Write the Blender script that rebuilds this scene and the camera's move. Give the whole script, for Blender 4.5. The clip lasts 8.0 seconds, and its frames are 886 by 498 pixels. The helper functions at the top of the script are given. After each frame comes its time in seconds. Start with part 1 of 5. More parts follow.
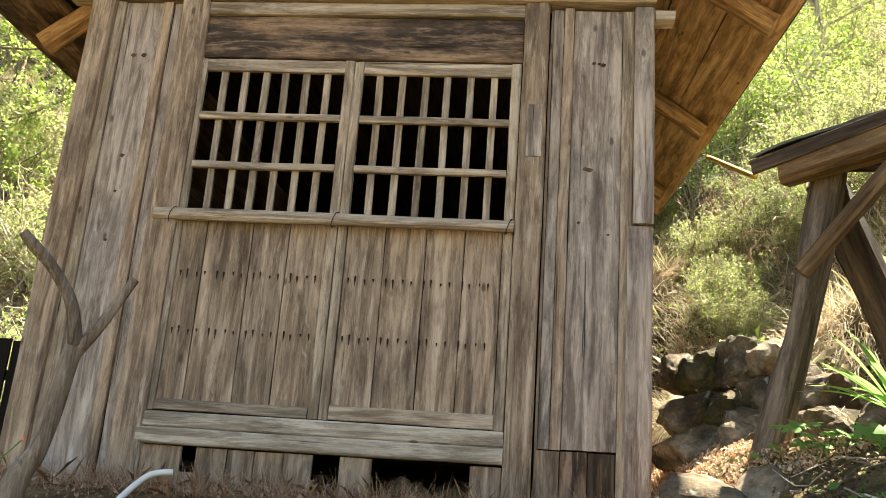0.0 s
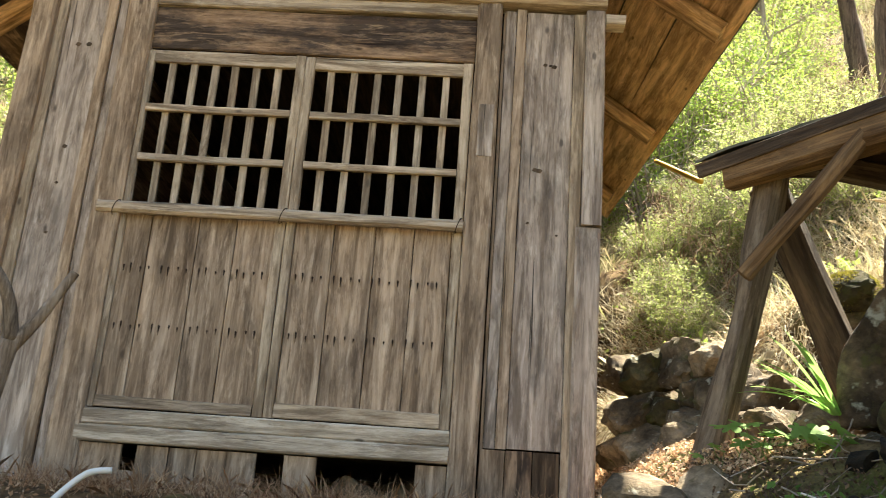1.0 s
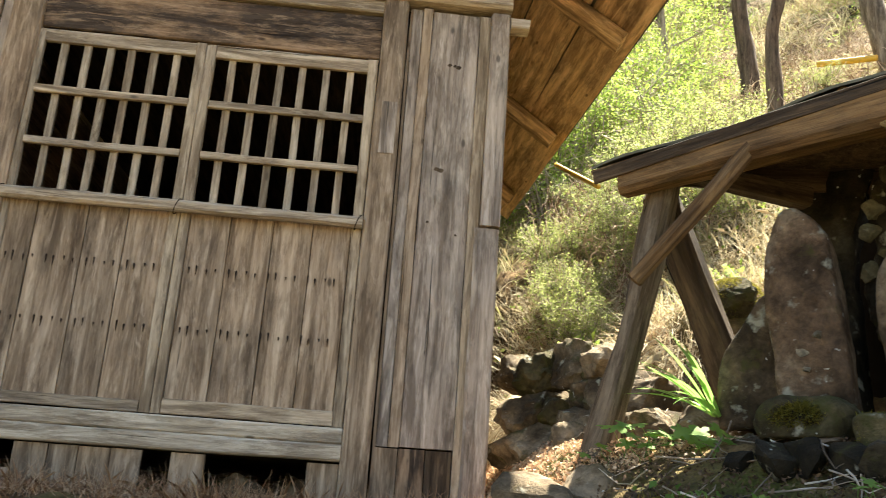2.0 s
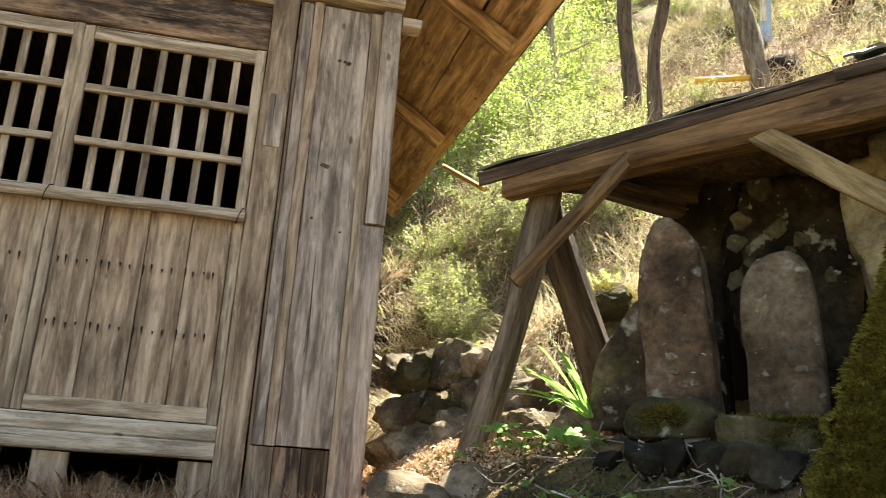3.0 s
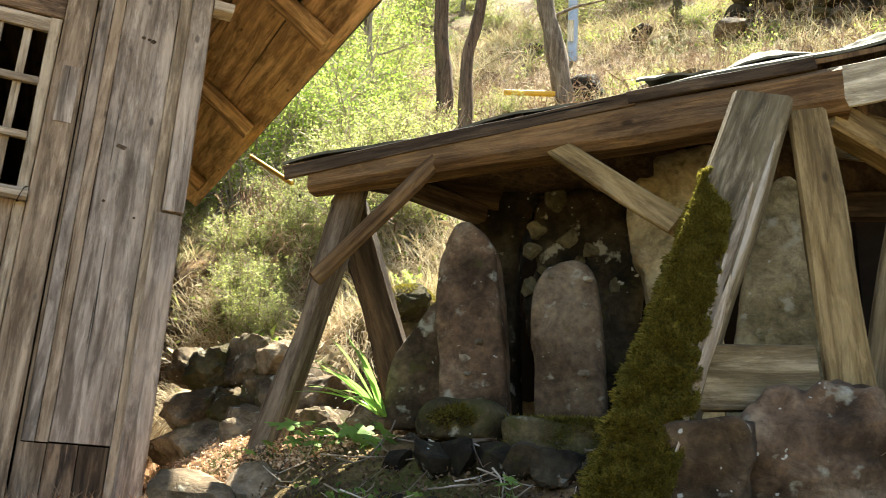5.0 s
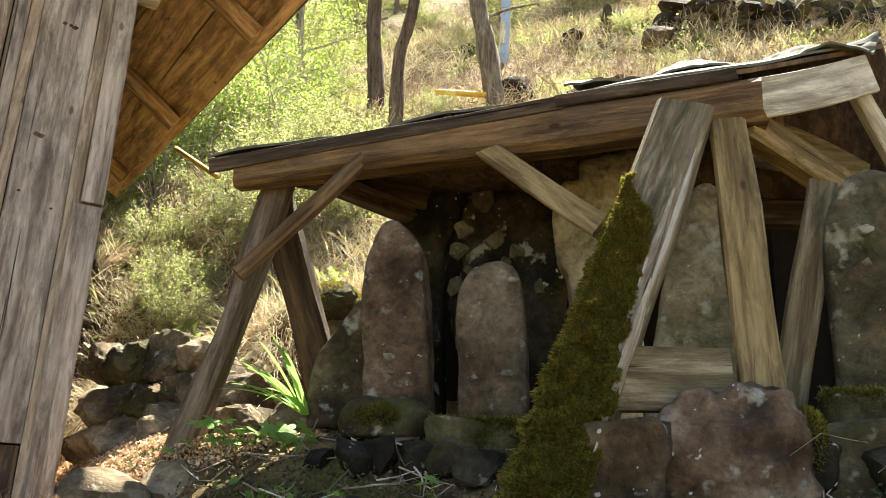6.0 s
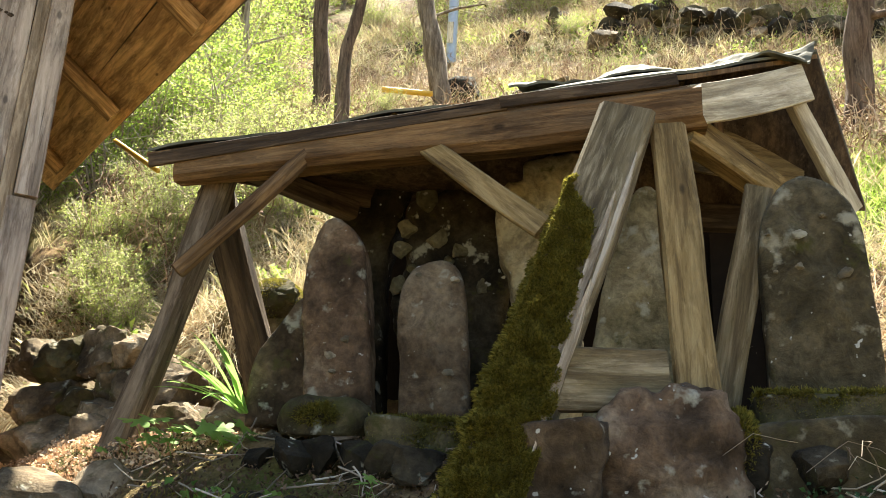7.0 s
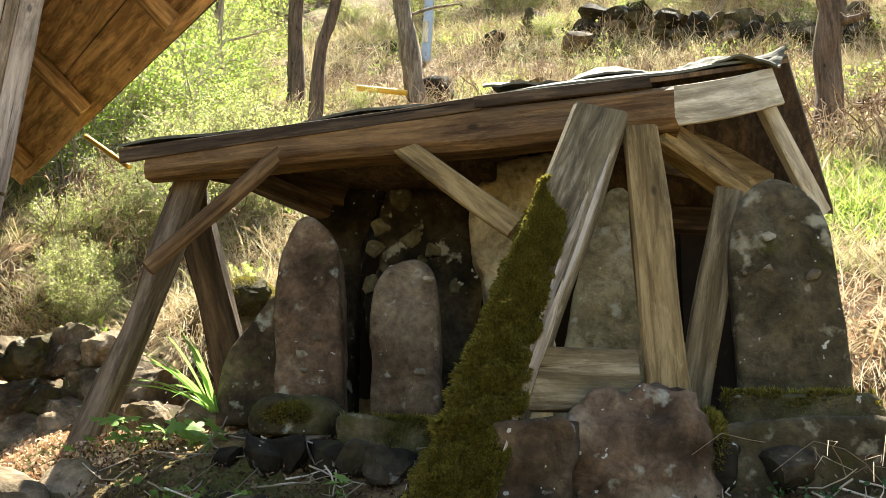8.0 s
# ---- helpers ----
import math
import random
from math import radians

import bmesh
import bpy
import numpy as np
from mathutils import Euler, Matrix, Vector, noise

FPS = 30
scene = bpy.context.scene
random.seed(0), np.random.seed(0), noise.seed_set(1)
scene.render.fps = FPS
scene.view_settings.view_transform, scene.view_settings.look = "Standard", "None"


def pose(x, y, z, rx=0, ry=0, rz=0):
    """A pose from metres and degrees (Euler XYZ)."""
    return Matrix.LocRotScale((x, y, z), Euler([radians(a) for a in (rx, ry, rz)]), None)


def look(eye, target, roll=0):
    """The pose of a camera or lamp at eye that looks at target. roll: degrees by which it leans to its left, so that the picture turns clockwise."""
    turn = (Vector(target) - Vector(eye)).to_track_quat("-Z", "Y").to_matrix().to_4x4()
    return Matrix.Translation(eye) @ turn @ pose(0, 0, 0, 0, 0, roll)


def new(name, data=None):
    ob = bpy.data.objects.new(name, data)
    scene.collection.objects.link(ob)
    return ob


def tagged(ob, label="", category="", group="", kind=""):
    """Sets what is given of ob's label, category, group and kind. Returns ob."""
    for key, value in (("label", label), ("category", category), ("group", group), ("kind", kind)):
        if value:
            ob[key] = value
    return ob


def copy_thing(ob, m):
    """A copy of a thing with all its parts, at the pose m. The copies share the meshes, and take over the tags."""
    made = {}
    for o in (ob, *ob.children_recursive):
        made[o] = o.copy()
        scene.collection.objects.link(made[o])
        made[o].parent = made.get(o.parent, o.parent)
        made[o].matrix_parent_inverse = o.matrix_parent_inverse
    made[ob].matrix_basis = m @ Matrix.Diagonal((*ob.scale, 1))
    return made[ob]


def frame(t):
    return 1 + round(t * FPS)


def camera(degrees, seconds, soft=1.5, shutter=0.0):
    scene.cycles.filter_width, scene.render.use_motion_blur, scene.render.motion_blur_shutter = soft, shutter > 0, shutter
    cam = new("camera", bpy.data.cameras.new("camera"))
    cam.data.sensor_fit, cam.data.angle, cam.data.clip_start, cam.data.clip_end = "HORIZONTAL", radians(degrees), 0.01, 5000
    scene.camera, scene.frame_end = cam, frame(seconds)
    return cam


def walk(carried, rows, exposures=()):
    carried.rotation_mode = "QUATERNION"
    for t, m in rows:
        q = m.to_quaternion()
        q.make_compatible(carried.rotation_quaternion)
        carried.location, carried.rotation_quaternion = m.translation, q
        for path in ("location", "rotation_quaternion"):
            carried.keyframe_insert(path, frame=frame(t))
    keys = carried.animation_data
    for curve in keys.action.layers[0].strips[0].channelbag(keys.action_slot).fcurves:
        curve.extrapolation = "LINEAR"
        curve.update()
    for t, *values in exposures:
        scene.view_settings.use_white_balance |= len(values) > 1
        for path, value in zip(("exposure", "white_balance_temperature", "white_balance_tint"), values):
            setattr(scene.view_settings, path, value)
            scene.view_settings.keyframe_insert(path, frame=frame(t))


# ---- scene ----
cam = camera(52.1, 8.0, soft=0.85, shutter=0.3)
PATH = [
    (0, (1.062, -0.496, 1.242), (0.851, 1.415, 1.795), 4.2),
    (0.5, (1.065, -0.491, 1.241), (0.886, 1.422, 1.796), 4.3),
    (1, (1.069, -0.485, 1.239), (0.967, 1.432, 1.799), 4.2),
    (1.5, (1.077, -0.483, 1.247), (1.074, 1.436, 1.81), 4.2),
    (3, (1.096, -0.475, 1.249), (1.457, 1.404, 1.831), 3.8),
    (3.5, (1.096, -0.471, 1.246), (1.569, 1.381, 1.837), 3.7),
    (4, (1.104, -0.47, 1.252), (1.678, 1.352, 1.845), 3.4),
    (4.5, (1.114, -0.466, 1.253), (1.788, 1.32, 1.851), 3.2),
    (6, (1.13, -0.469, 1.257), (2.032, 1.21, 1.863), 2.8),
    (6.5, (1.133, -0.467, 1.258), (2.093, 1.179, 1.866), 2.6),
    (7, (1.137, -0.47, 1.261), (2.144, 1.147, 1.869), 2.5),
    (7.5, (1.14, -0.47, 1.259), (2.182, 1.124, 1.87), 2.5),
    (8, (1.138, -0.473, 1.261), (2.194, 1.113, 1.87), 2.4),
]
walk(cam, [(t, look(eye, target, roll)) for t, eye, target, roll in PATH], exposures=[(0, 2.68, 7050, 6), (8, 2.54, 7050, 6)])

# ---- light ----
SUN_TO = Vector((0.84, 0.82, 2.3)).normalized()
world = bpy.data.worlds.new("sky")
scene.world = world
world.use_nodes = True
wn = world.node_tree.nodes
sky = wn.new("ShaderNodeTexSky")
sky.sky_type = "NISHITA"
sky.sun_disc = False
sky.sun_elevation = math.asin(SUN_TO.z)
sky.sun_rotation = math.atan2(SUN_TO.x, SUN_TO.y)
world.node_tree.links.new(sky.outputs[0], wn["Background"].inputs[0])
wn["Background"].inputs[1].default_value = 0.063
sun = new("sun", bpy.data.lights.new("sun", "SUN"))
sun.data.energy = 5.0
sun.data.angle = radians(0.6)
sun.data.color = (1.0, 0.95, 0.86)
sun.matrix_world = look(SUN_TO * 30, (0, 0, 0))


# ---- materials ----
def nodes_of(name):
    mat = bpy.data.materials.new(name)
    mat.use_nodes = True
    nt = mat.node_tree
    bsdf = nt.nodes["Principled BSDF"]
    return mat, nt, bsdf


def add_noise(nt, vec, scale, detail=5.0, rough=0.6, twist=0.0):
    n = nt.nodes.new("ShaderNodeTexNoise")
    n.inputs["Scale"].default_value = scale
    n.inputs["Detail"].default_value = detail
    n.inputs["Roughness"].default_value = rough
    n.inputs["Distortion"].default_value = twist
    nt.links.new(vec, n.inputs["Vector"])
    return n.outputs["Fac"]


def ramp(nt, fac, stops):
    r = nt.nodes.new("ShaderNodeValToRGB")
    el = r.color_ramp.elements
    el[0].position, el[0].color = stops[0][0], (*stops[0][1], 1)
    el[1].position, el[1].color = stops[-1][0], (*stops[-1][1], 1)
    for p, c in stops[1:-1]:
        e = el.new(p)
        e.color = (*c, 1)
    nt.links.new(fac, r.inputs["Fac"])
    return r.outputs["Color"]


def mix(nt, fac, a, b, mode="MIX"):
    m = nt.nodes.new("ShaderNodeMix")
    m.data_type, m.blend_type = "RGBA", mode
    for sock, v in ((m.inputs[0], fac), (m.inputs[6], a), (m.inputs[7], b)):
        if isinstance(v, (int, float)):
            sock.default_value = v
        elif isinstance(v, tuple):
            sock.default_value = (*v, 1)
        else:
            nt.links.new(v, sock)
    return m.outputs[2]


def local_coords(nt, stretch=(1, 1, 1), jitter=True):
    tc = nt.nodes.new("ShaderNodeTexCoord")
    mp = nt.nodes.new("ShaderNodeMapping")
    mp.inputs["Scale"].default_value = stretch
    nt.links.new(tc.outputs["Object"], mp.inputs["Vector"])
    if jitter:
        info = nt.nodes.new("ShaderNodeObjectInfo")
        mul = nt.nodes.new("ShaderNodeMath")
        mul.operation = "MULTIPLY"
        mul.inputs[1].default_value = 37.0
        nt.links.new(info.outputs["Random"], mul.inputs[0])
        nt.links.new(mul.outputs[0], mp.inputs["Location"])
    return mp.outputs["Vector"]


def bump(nt, bsdf, fac, strength, dist=0.01):
    b = nt.nodes.new("ShaderNodeBump")
    b.inputs["Strength"].default_value = strength
    b.inputs["Distance"].default_value = dist
    nt.links.new(fac, b.inputs["Height"])
    nt.links.new(b.outputs["Normal"], bsdf.inputs["Normal"])


def wood(name, dark, mid, light, stain=(0.07, 0.05, 0.035), stain_amount=0.5, moss=0.0, rough=0.85, stain_at=0.50):
    """Weathered timber, grain along the part's own z."""
    mat, nt, bsdf = nodes_of(name)
    fine = add_noise(nt, local_coords(nt, (52, 52, 3.6)), 1.0, 6, 0.66, 0.35)
    broad = add_noise(nt, local_coords(nt, (13, 13, 1.1)), 1.0, 7, 0.68, 0.8)
    blot = add_noise(nt, local_coords(nt, (5, 5, 1.6)), 1.1, 7, 0.66)
    col = ramp(nt, fine, [(0.33, tuple(c * 0.9 for c in dark)), (0.5, mid), (0.67, light)])
    tone = ramp(nt, broad, [(0.34, tuple(c * 0.6 for c in mid)), (0.5, mid), (0.64, light)])
    col = mix(nt, 0.55, col, tone)
    info = nt.nodes.new("ShaderNodeObjectInfo")
    shade = ramp(nt, info.outputs["Random"], [(0.0, (0.82, 0.81, 0.80)), (0.5, (1.0, 0.97, 0.94)), (1.0, (1.12, 1.08, 1.03))])
    col = mix(nt, 1.0, col, shade, "MULTIPLY")
    mask = ramp(nt, blot, [(stain_at, (0, 0, 0)), (stain_at + 0.13, (1, 1, 1))])
    st = nt.nodes.new("ShaderNodeMath")
    st.operation = "MULTIPLY"
    st.inputs[1].default_value = stain_amount
    nt.links.new(mask, st.inputs[0])
    col = mix(nt, st.outputs[0], col, stain)
    pale = add_noise(nt, local_coords(nt, (20, 20, 2.4)), 1.0, 7, 0.72, 0.8)
    col = mix(nt, ramp(nt, pale, [(0.54, (0, 0, 0)), (0.62, (0.5, 0.5, 0.5))]), col, tuple(min(1.0, c * 1.12) for c in light))
    worn = add_noise(nt, local_coords(nt, (24, 24, 2.0)), 1.0, 7, 0.75, 1.0)
    col = mix(nt, ramp(nt, worn, [(0.36, (0.5, 0.5, 0.5)), (0.43, (0, 0, 0))]), col, tuple(c * 0.8 for c in dark))
    flame = add_noise(nt, local_coords(nt, (17, 17, 1.7)), 1.0, 8, 0.74, 0.5)
    col = mix(nt, 1.0, col, ramp(nt, flame, [(0.40, (0.62, 0.585, 0.55)), (0.475, (0.86, 0.84, 0.82)), (0.50, (1.08, 1.07, 1.05)), (0.60, (1.22, 1.22, 1.22))]), "MULTIPLY")
    age = add_noise(nt, local_coords(nt, (3.5, 3.5, 1.5)), 1.0, 5, 0.6)
    col = mix(nt, ramp(nt, age, [(0.42, (0, 0, 0)), (0.62, (0.55, 0.55, 0.55))]), col, mix(nt, 1.0, col, (0.96, 0.98, 1.03), "MULTIPLY"))
    grime = add_noise(nt, local_coords(nt, (9, 9, 2.2)), 1.0, 7, 0.72, 0.4)
    col = mix(nt, ramp(nt, grime, [(0.53, (0, 0, 0)), (0.64, (0.62, 0.62, 0.62))]), col, mix(nt, 1.0, col, (0.42, 0.38, 0.34), "MULTIPLY"))
    knot = nt.nodes.new("ShaderNodeTexVoronoi")
    knot.inputs["Scale"].default_value = 1.0
    nt.links.new(local_coords(nt, (7, 7, 3.2)), knot.inputs["Vector"])
    km = ramp(nt, knot.outputs["Distance"], [(0.05, (0.8, 0.8, 0.8)), (0.10, (0, 0, 0))])
    col = mix(nt, km, col, tuple(c * 0.4 for c in dark))
    crack = add_noise(nt, local_coords(nt, (45, 45, 0.9)), 1.0, 4, 0.55)
    cm = ramp(nt, crack, [(0.27, (1, 1, 1)), (0.31, (0, 0, 0))])
    col = mix(nt, cm, col, tuple(c * 0.25 for c in dark))
    if moss:
        mn = add_noise(nt, local_coords(nt, (1, 1, 1)), 4.0, 6, 0.7)
        mm = ramp(nt, mn, [(0.62 - moss * 0.25, (0, 0, 0)), (0.72 - moss * 0.2, (0.8, 0.8, 0.8))])
        col = mix(nt, mm, col, (0.10, 0.095, 0.02))
    nt.links.new(col, bsdf.inputs["Base Color"])
    bsdf.inputs["Roughness"].default_value = rough
    bsdf.inputs["Specular IOR Level"].default_value = 0.25
    add = nt.nodes.new("ShaderNodeMath")
    add.operation = "SUBTRACT"
    nt.links.new(fine, add.inputs[0])
    nt.links.new(cm, add.inputs[1])
    bump(nt, bsdf, add.outputs[0], 0.8, 0.008)
    return mat


def stone_mat(name, a, b, c, lichen=(0.36, 0.35, 0.28), lichen_amount=0.5, moss=0.3):
    mat, nt, bsdf = nodes_of(name)
    v = local_coords(nt)
    big = add_noise(nt, v, 4.0, 6, 0.6)
    fine = add_noise(nt, v, 46.0, 7, 0.7)
    col = ramp(nt, big, [(0.37, a), (0.5, b), (0.63, c)])
    col = mix(nt, 0.4, col, ramp(nt, fine, [(0.34, (0.4, 0.4, 0.4)), (0.66, (1.5, 1.48, 1.42))]), "MULTIPLY")
    mid = add_noise(nt, v, 15.0, 6, 0.7, 0.8)
    col = mix(nt, 0.6, col, ramp(nt, mid, [(0.36, (0.45, 0.42, 0.38)), (0.5, (1.0, 1.0, 1.0)), (0.64, (1.45, 1.4, 1.3))]), "MULTIPLY")
    ln = add_noise(nt, v, 11.0, 4, 0.55)
    lm = ramp(nt, ln, [(0.66 - 0.06 * lichen_amount, (0, 0, 0)), (0.70, (0.85, 0.85, 0.85))])
    col = mix(nt, lm, col, lichen)
    spots = add_noise(nt, v, 30.0, 2, 0.4)
    sm = ramp(nt, spots, [(0.735, (0, 0, 0)), (0.76, (0.8, 0.8, 0.8))])
    col = mix(nt, sm, col, (0.55, 0.55, 0.5))
    mn = add_noise(nt, v, 6.0, 6, 0.7)
    mm = ramp(nt, mn, [(0.66 - 0.3 * moss, (0, 0, 0)), (0.76 - 0.25 * moss, (0.9, 0.9, 0.9))])
    col = mix(nt, mm, col, (0.055, 0.055, 0.014))
    nt.links.new(col, bsdf.inputs["Base Color"])
    bsdf.inputs["Roughness"].default_value = 0.92
    bsdf.inputs["Specular IOR Level"].default_value = 0.2
    both = mix(nt, 0.45, mid, fine)
    bump(nt, bsdf, both, 0.7, 0.03)
    return mat


def leaf_mat(name, stops, through_share=0.5, rough=0.6):
    """Foliage whose pieces vary by island; part of the light passes through."""
    mat, nt, bsdf = nodes_of(name)
    geo = nt.nodes.new("ShaderNodeNewGeometry")
    col = ramp(nt, geo.outputs["Random Per Island"], stops)
    nt.links.new(col, bsdf.inputs["Base Color"])
    bsdf.inputs["Roughness"].default_value = rough
    bsdf.inputs["Specular IOR Level"].default_value = 0.2
    tr = nt.nodes.new("ShaderNodeBsdfTranslucent")
    nt.links.new(col, tr.inputs["Color"])
    mx = nt.nodes.new("ShaderNodeMixShader")
    mx.inputs[0].default_value = through_share
    out = nt.nodes["Material Output"]
    nt.links.new(bsdf.outputs[0], mx.inputs[1])
    nt.links.new(tr.outputs[0], mx.inputs[2])
    nt.links.new(mx.outputs[0], out.inputs["Surface"])
    return mat


def plain(name, col, rough=0.6, metal=0.0, vary=0.25, scale=14.0):
    mat, nt, bsdf = nodes_of(name)
    n = add_noise(nt, local_coords(nt), scale, 6, 0.65)
    c = ramp(nt, n, [(0.3, tuple(k * (1 - vary) for k in col)), (0.7, tuple(min(1.0, k * (1 + vary)) for k in col))])
    nt.links.new(c, bsdf.inputs["Base Color"])
    bsdf.inputs["Roughness"].default_value = rough
    bsdf.inputs["Metallic"].default_value = metal
    bsdf.inputs["Specular IOR Level"].default_value = 0.5 if rough < 0.7 else 0.1
    bump(nt, bsdf, n, 0.25, 0.004)
    return mat


def ground_mat():
    mat, nt, bsdf = nodes_of("leaf_litter_soil")
    v = local_coords(nt, jitter=False)
    big = add_noise(nt, v, 0.9, 6, 0.6)
    mid = add_noise(nt, v, 7.0, 6, 0.7)
    fine = add_noise(nt, v, 60.0, 5, 0.75)
    col = ramp(nt, mid, [(0.3, (0.05, 0.035, 0.02)), (0.45, (0.13, 0.085, 0.045)), (0.6, (0.26, 0.18, 0.09)), (0.75, (0.34, 0.27, 0.15))])
    green = ramp(nt, big, [(0.48, (0, 0, 0)), (0.62, (0.75, 0.75, 0.75))])
    col = mix(nt, green, col, (0.11, 0.14, 0.03))
    col = mix(nt, 0.55, col, ramp(nt, fine, [(0.3, (0.35, 0.33, 0.3)), (0.7, (1.5, 1.4, 1.3))]), "MULTIPLY")
    nt.links.new(col, bsdf.inputs["Base Color"])
    bsdf.inputs["Roughness"].default_value = 0.95
    bsdf.inputs["Specular IOR Level"].default_value = 0.15
    bump(nt, bsdf, fine, 0.9, 0.03)
    return mat


M_WALL = wood("wall_wood", (0.175, 0.122, 0.082), (0.335, 0.248, 0.17), (0.49, 0.385, 0.28), (0.10, 0.075, 0.055), 0.5)
M_PALE = wood("pale_wood", (0.21, 0.165, 0.12), (0.37, 0.30, 0.22), (0.52, 0.44, 0.335), (0.16, 0.11, 0.07), 0.35)
M_GREY = wood("grey_wood", (0.19, 0.155, 0.128), (0.36, 0.30, 0.25), (0.51, 0.44, 0.37), (0.08, 0.07, 0.06), 0.55)
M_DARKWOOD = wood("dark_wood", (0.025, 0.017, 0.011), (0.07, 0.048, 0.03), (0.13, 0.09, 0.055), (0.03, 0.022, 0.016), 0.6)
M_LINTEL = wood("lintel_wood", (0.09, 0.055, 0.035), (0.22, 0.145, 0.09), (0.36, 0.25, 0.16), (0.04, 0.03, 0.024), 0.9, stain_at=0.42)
# Bright orange-brown: warm bounce from the ground is put into the colour.
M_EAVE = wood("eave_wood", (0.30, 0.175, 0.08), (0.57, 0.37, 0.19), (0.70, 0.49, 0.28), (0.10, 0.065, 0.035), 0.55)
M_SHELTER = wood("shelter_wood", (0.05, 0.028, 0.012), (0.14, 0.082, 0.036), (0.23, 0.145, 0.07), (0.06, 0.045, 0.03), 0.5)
M_SILVER = wood("silvered_wood", (0.24, 0.20, 0.15), (0.40, 0.345, 0.27), (0.56, 0.50, 0.41), (0.15, 0.11, 0.06), 0.4)
M_BOARD = wood("bleached_board", (0.40, 0.36, 0.26), (0.54, 0.50, 0.39), (0.66, 0.62, 0.51), (0.25, 0.2, 0.11), 0.35)
M_PROP = wood("yellowed_wood", (0.10, 0.068, 0.028), (0.22, 0.158, 0.07), (0.34, 0.255, 0.125), (0.06, 0.045, 0.02), 0.45)
M_POST = wood("grey_brown_post", (0.05, 0.034, 0.02), (0.14, 0.105, 0.07), (0.25, 0.20, 0.145), (0.05, 0.038, 0.025), 0.5)
M_ASH = wood("ash_grey_wood", (0.085, 0.066, 0.033), (0.165, 0.131, 0.074), (0.31, 0.262, 0.175), (0.10, 0.08, 0.04), 0.55)
M_STONE_BROWN = stone_mat("brown_stone", (0.05, 0.033, 0.02), (0.135, 0.088, 0.055), (0.27, 0.20, 0.135), lichen_amount=0.9, moss=0.15)
M_STONE_GREY = stone_mat("grey_stone", (0.035, 0.024, 0.014), (0.09, 0.063, 0.039), (0.18, 0.138, 0.092), lichen_amount=0.9, moss=0.15)
# Lowered to near black: part of the shelter's inner shade is in this colour.
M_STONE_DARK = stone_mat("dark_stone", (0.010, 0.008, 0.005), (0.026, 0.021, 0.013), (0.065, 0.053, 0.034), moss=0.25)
M_ROCK = stone_mat("field_rock", (0.05, 0.036, 0.022), (0.125, 0.094, 0.06), (0.28, 0.22, 0.15), moss=0.4)
M_STONE_OCHRE = stone_mat("ochre_stone", (0.19, 0.15, 0.08), (0.36, 0.295, 0.17), (0.50, 0.43, 0.28), (0.45, 0.38, 0.22), 0.9, 0.15)
M_STONE_PALE = stone_mat("pale_grey_stone", (0.155, 0.128, 0.066), (0.28, 0.235, 0.135), (0.40, 0.345, 0.22), (0.46, 0.43, 0.33), 0.9, 0.1)
M_STONE_OLIVE = stone_mat("olive_grey_stone", (0.032, 0.026, 0.014), (0.072, 0.059, 0.034), (0.125, 0.105, 0.066), (0.34, 0.32, 0.24), 1.2, 0.25)
M_LICHEN = stone_mat("lichen_crust", (0.06, 0.054, 0.03), (0.11, 0.10, 0.06), (0.17, 0.155, 0.10), moss=0.05)
M_CRUST = stone_mat("pale_crust", (0.085, 0.07, 0.048), (0.15, 0.128, 0.09), (0.24, 0.21, 0.155), moss=0.0)
M_MOSSROCK = stone_mat("mossy_rock", (0.035, 0.028, 0.016), (0.075, 0.062, 0.03), (0.14, 0.115, 0.065), moss=0.55)
M_FELT = plain("roofing_felt", (0.115, 0.112, 0.085), 0.8, 0.0, 0.5, 9)
M_NAIL = plain("rusty_iron", (0.035, 0.024, 0.018), 0.8, 0.3)
# Near black for backings and gaps: the shade there is put into the colour.
M_VOID = plain("shade_black_board", (0.016, 0.012, 0.009), 0.9)
M_HOSE = plain("white_plastic", (0.68, 0.68, 0.64), 0.45, 0, 0.1)
M_YELLOW = plain("yellow_pipe", (0.62, 0.36, 0.04), 0.5, 0, 0.12)
M_POLE = plain("galvanised_steel", (0.42, 0.47, 0.52), 0.45, 0.5, 0.12)
M_BARK = wood("bark", (0.045, 0.03, 0.021), (0.12, 0.083, 0.058), (0.20, 0.15, 0.11), (0.05, 0.045, 0.03), 0.4, rough=0.95)
M_BARKGREY = wood("grey_bark", (0.08, 0.062, 0.046), (0.175, 0.14, 0.105), (0.31, 0.265, 0.21), (0.09, 0.075, 0.06), 0.5, rough=0.95)
M_TWIG = leaf_mat("dry_twig", [(0.0, (0.20, 0.155, 0.115)), (0.6, (0.42, 0.35, 0.27)), (1.0, (0.62, 0.55, 0.45))], 0.05, 0.9)
M_DRYGRASS = leaf_mat("dry_grass", [(0.0, (0.36, 0.27, 0.16)), (0.45, (0.60, 0.50, 0.33)), (1.0, (0.80, 0.74, 0.57))], 0.3, 0.8)
M_STALK = leaf_mat("withered_stalk", [(0.0, (0.16, 0.09, 0.055)), (0.5, (0.42, 0.29, 0.20)), (1.0, (0.66, 0.54, 0.41))], 0.1, 0.9)
M_LITTER = leaf_mat("fallen_leaves", [(0.0, (0.17, 0.09, 0.05)), (0.5, (0.40, 0.24, 0.135)), (1.0, (0.60, 0.43, 0.28))], 0.25, 0.8)
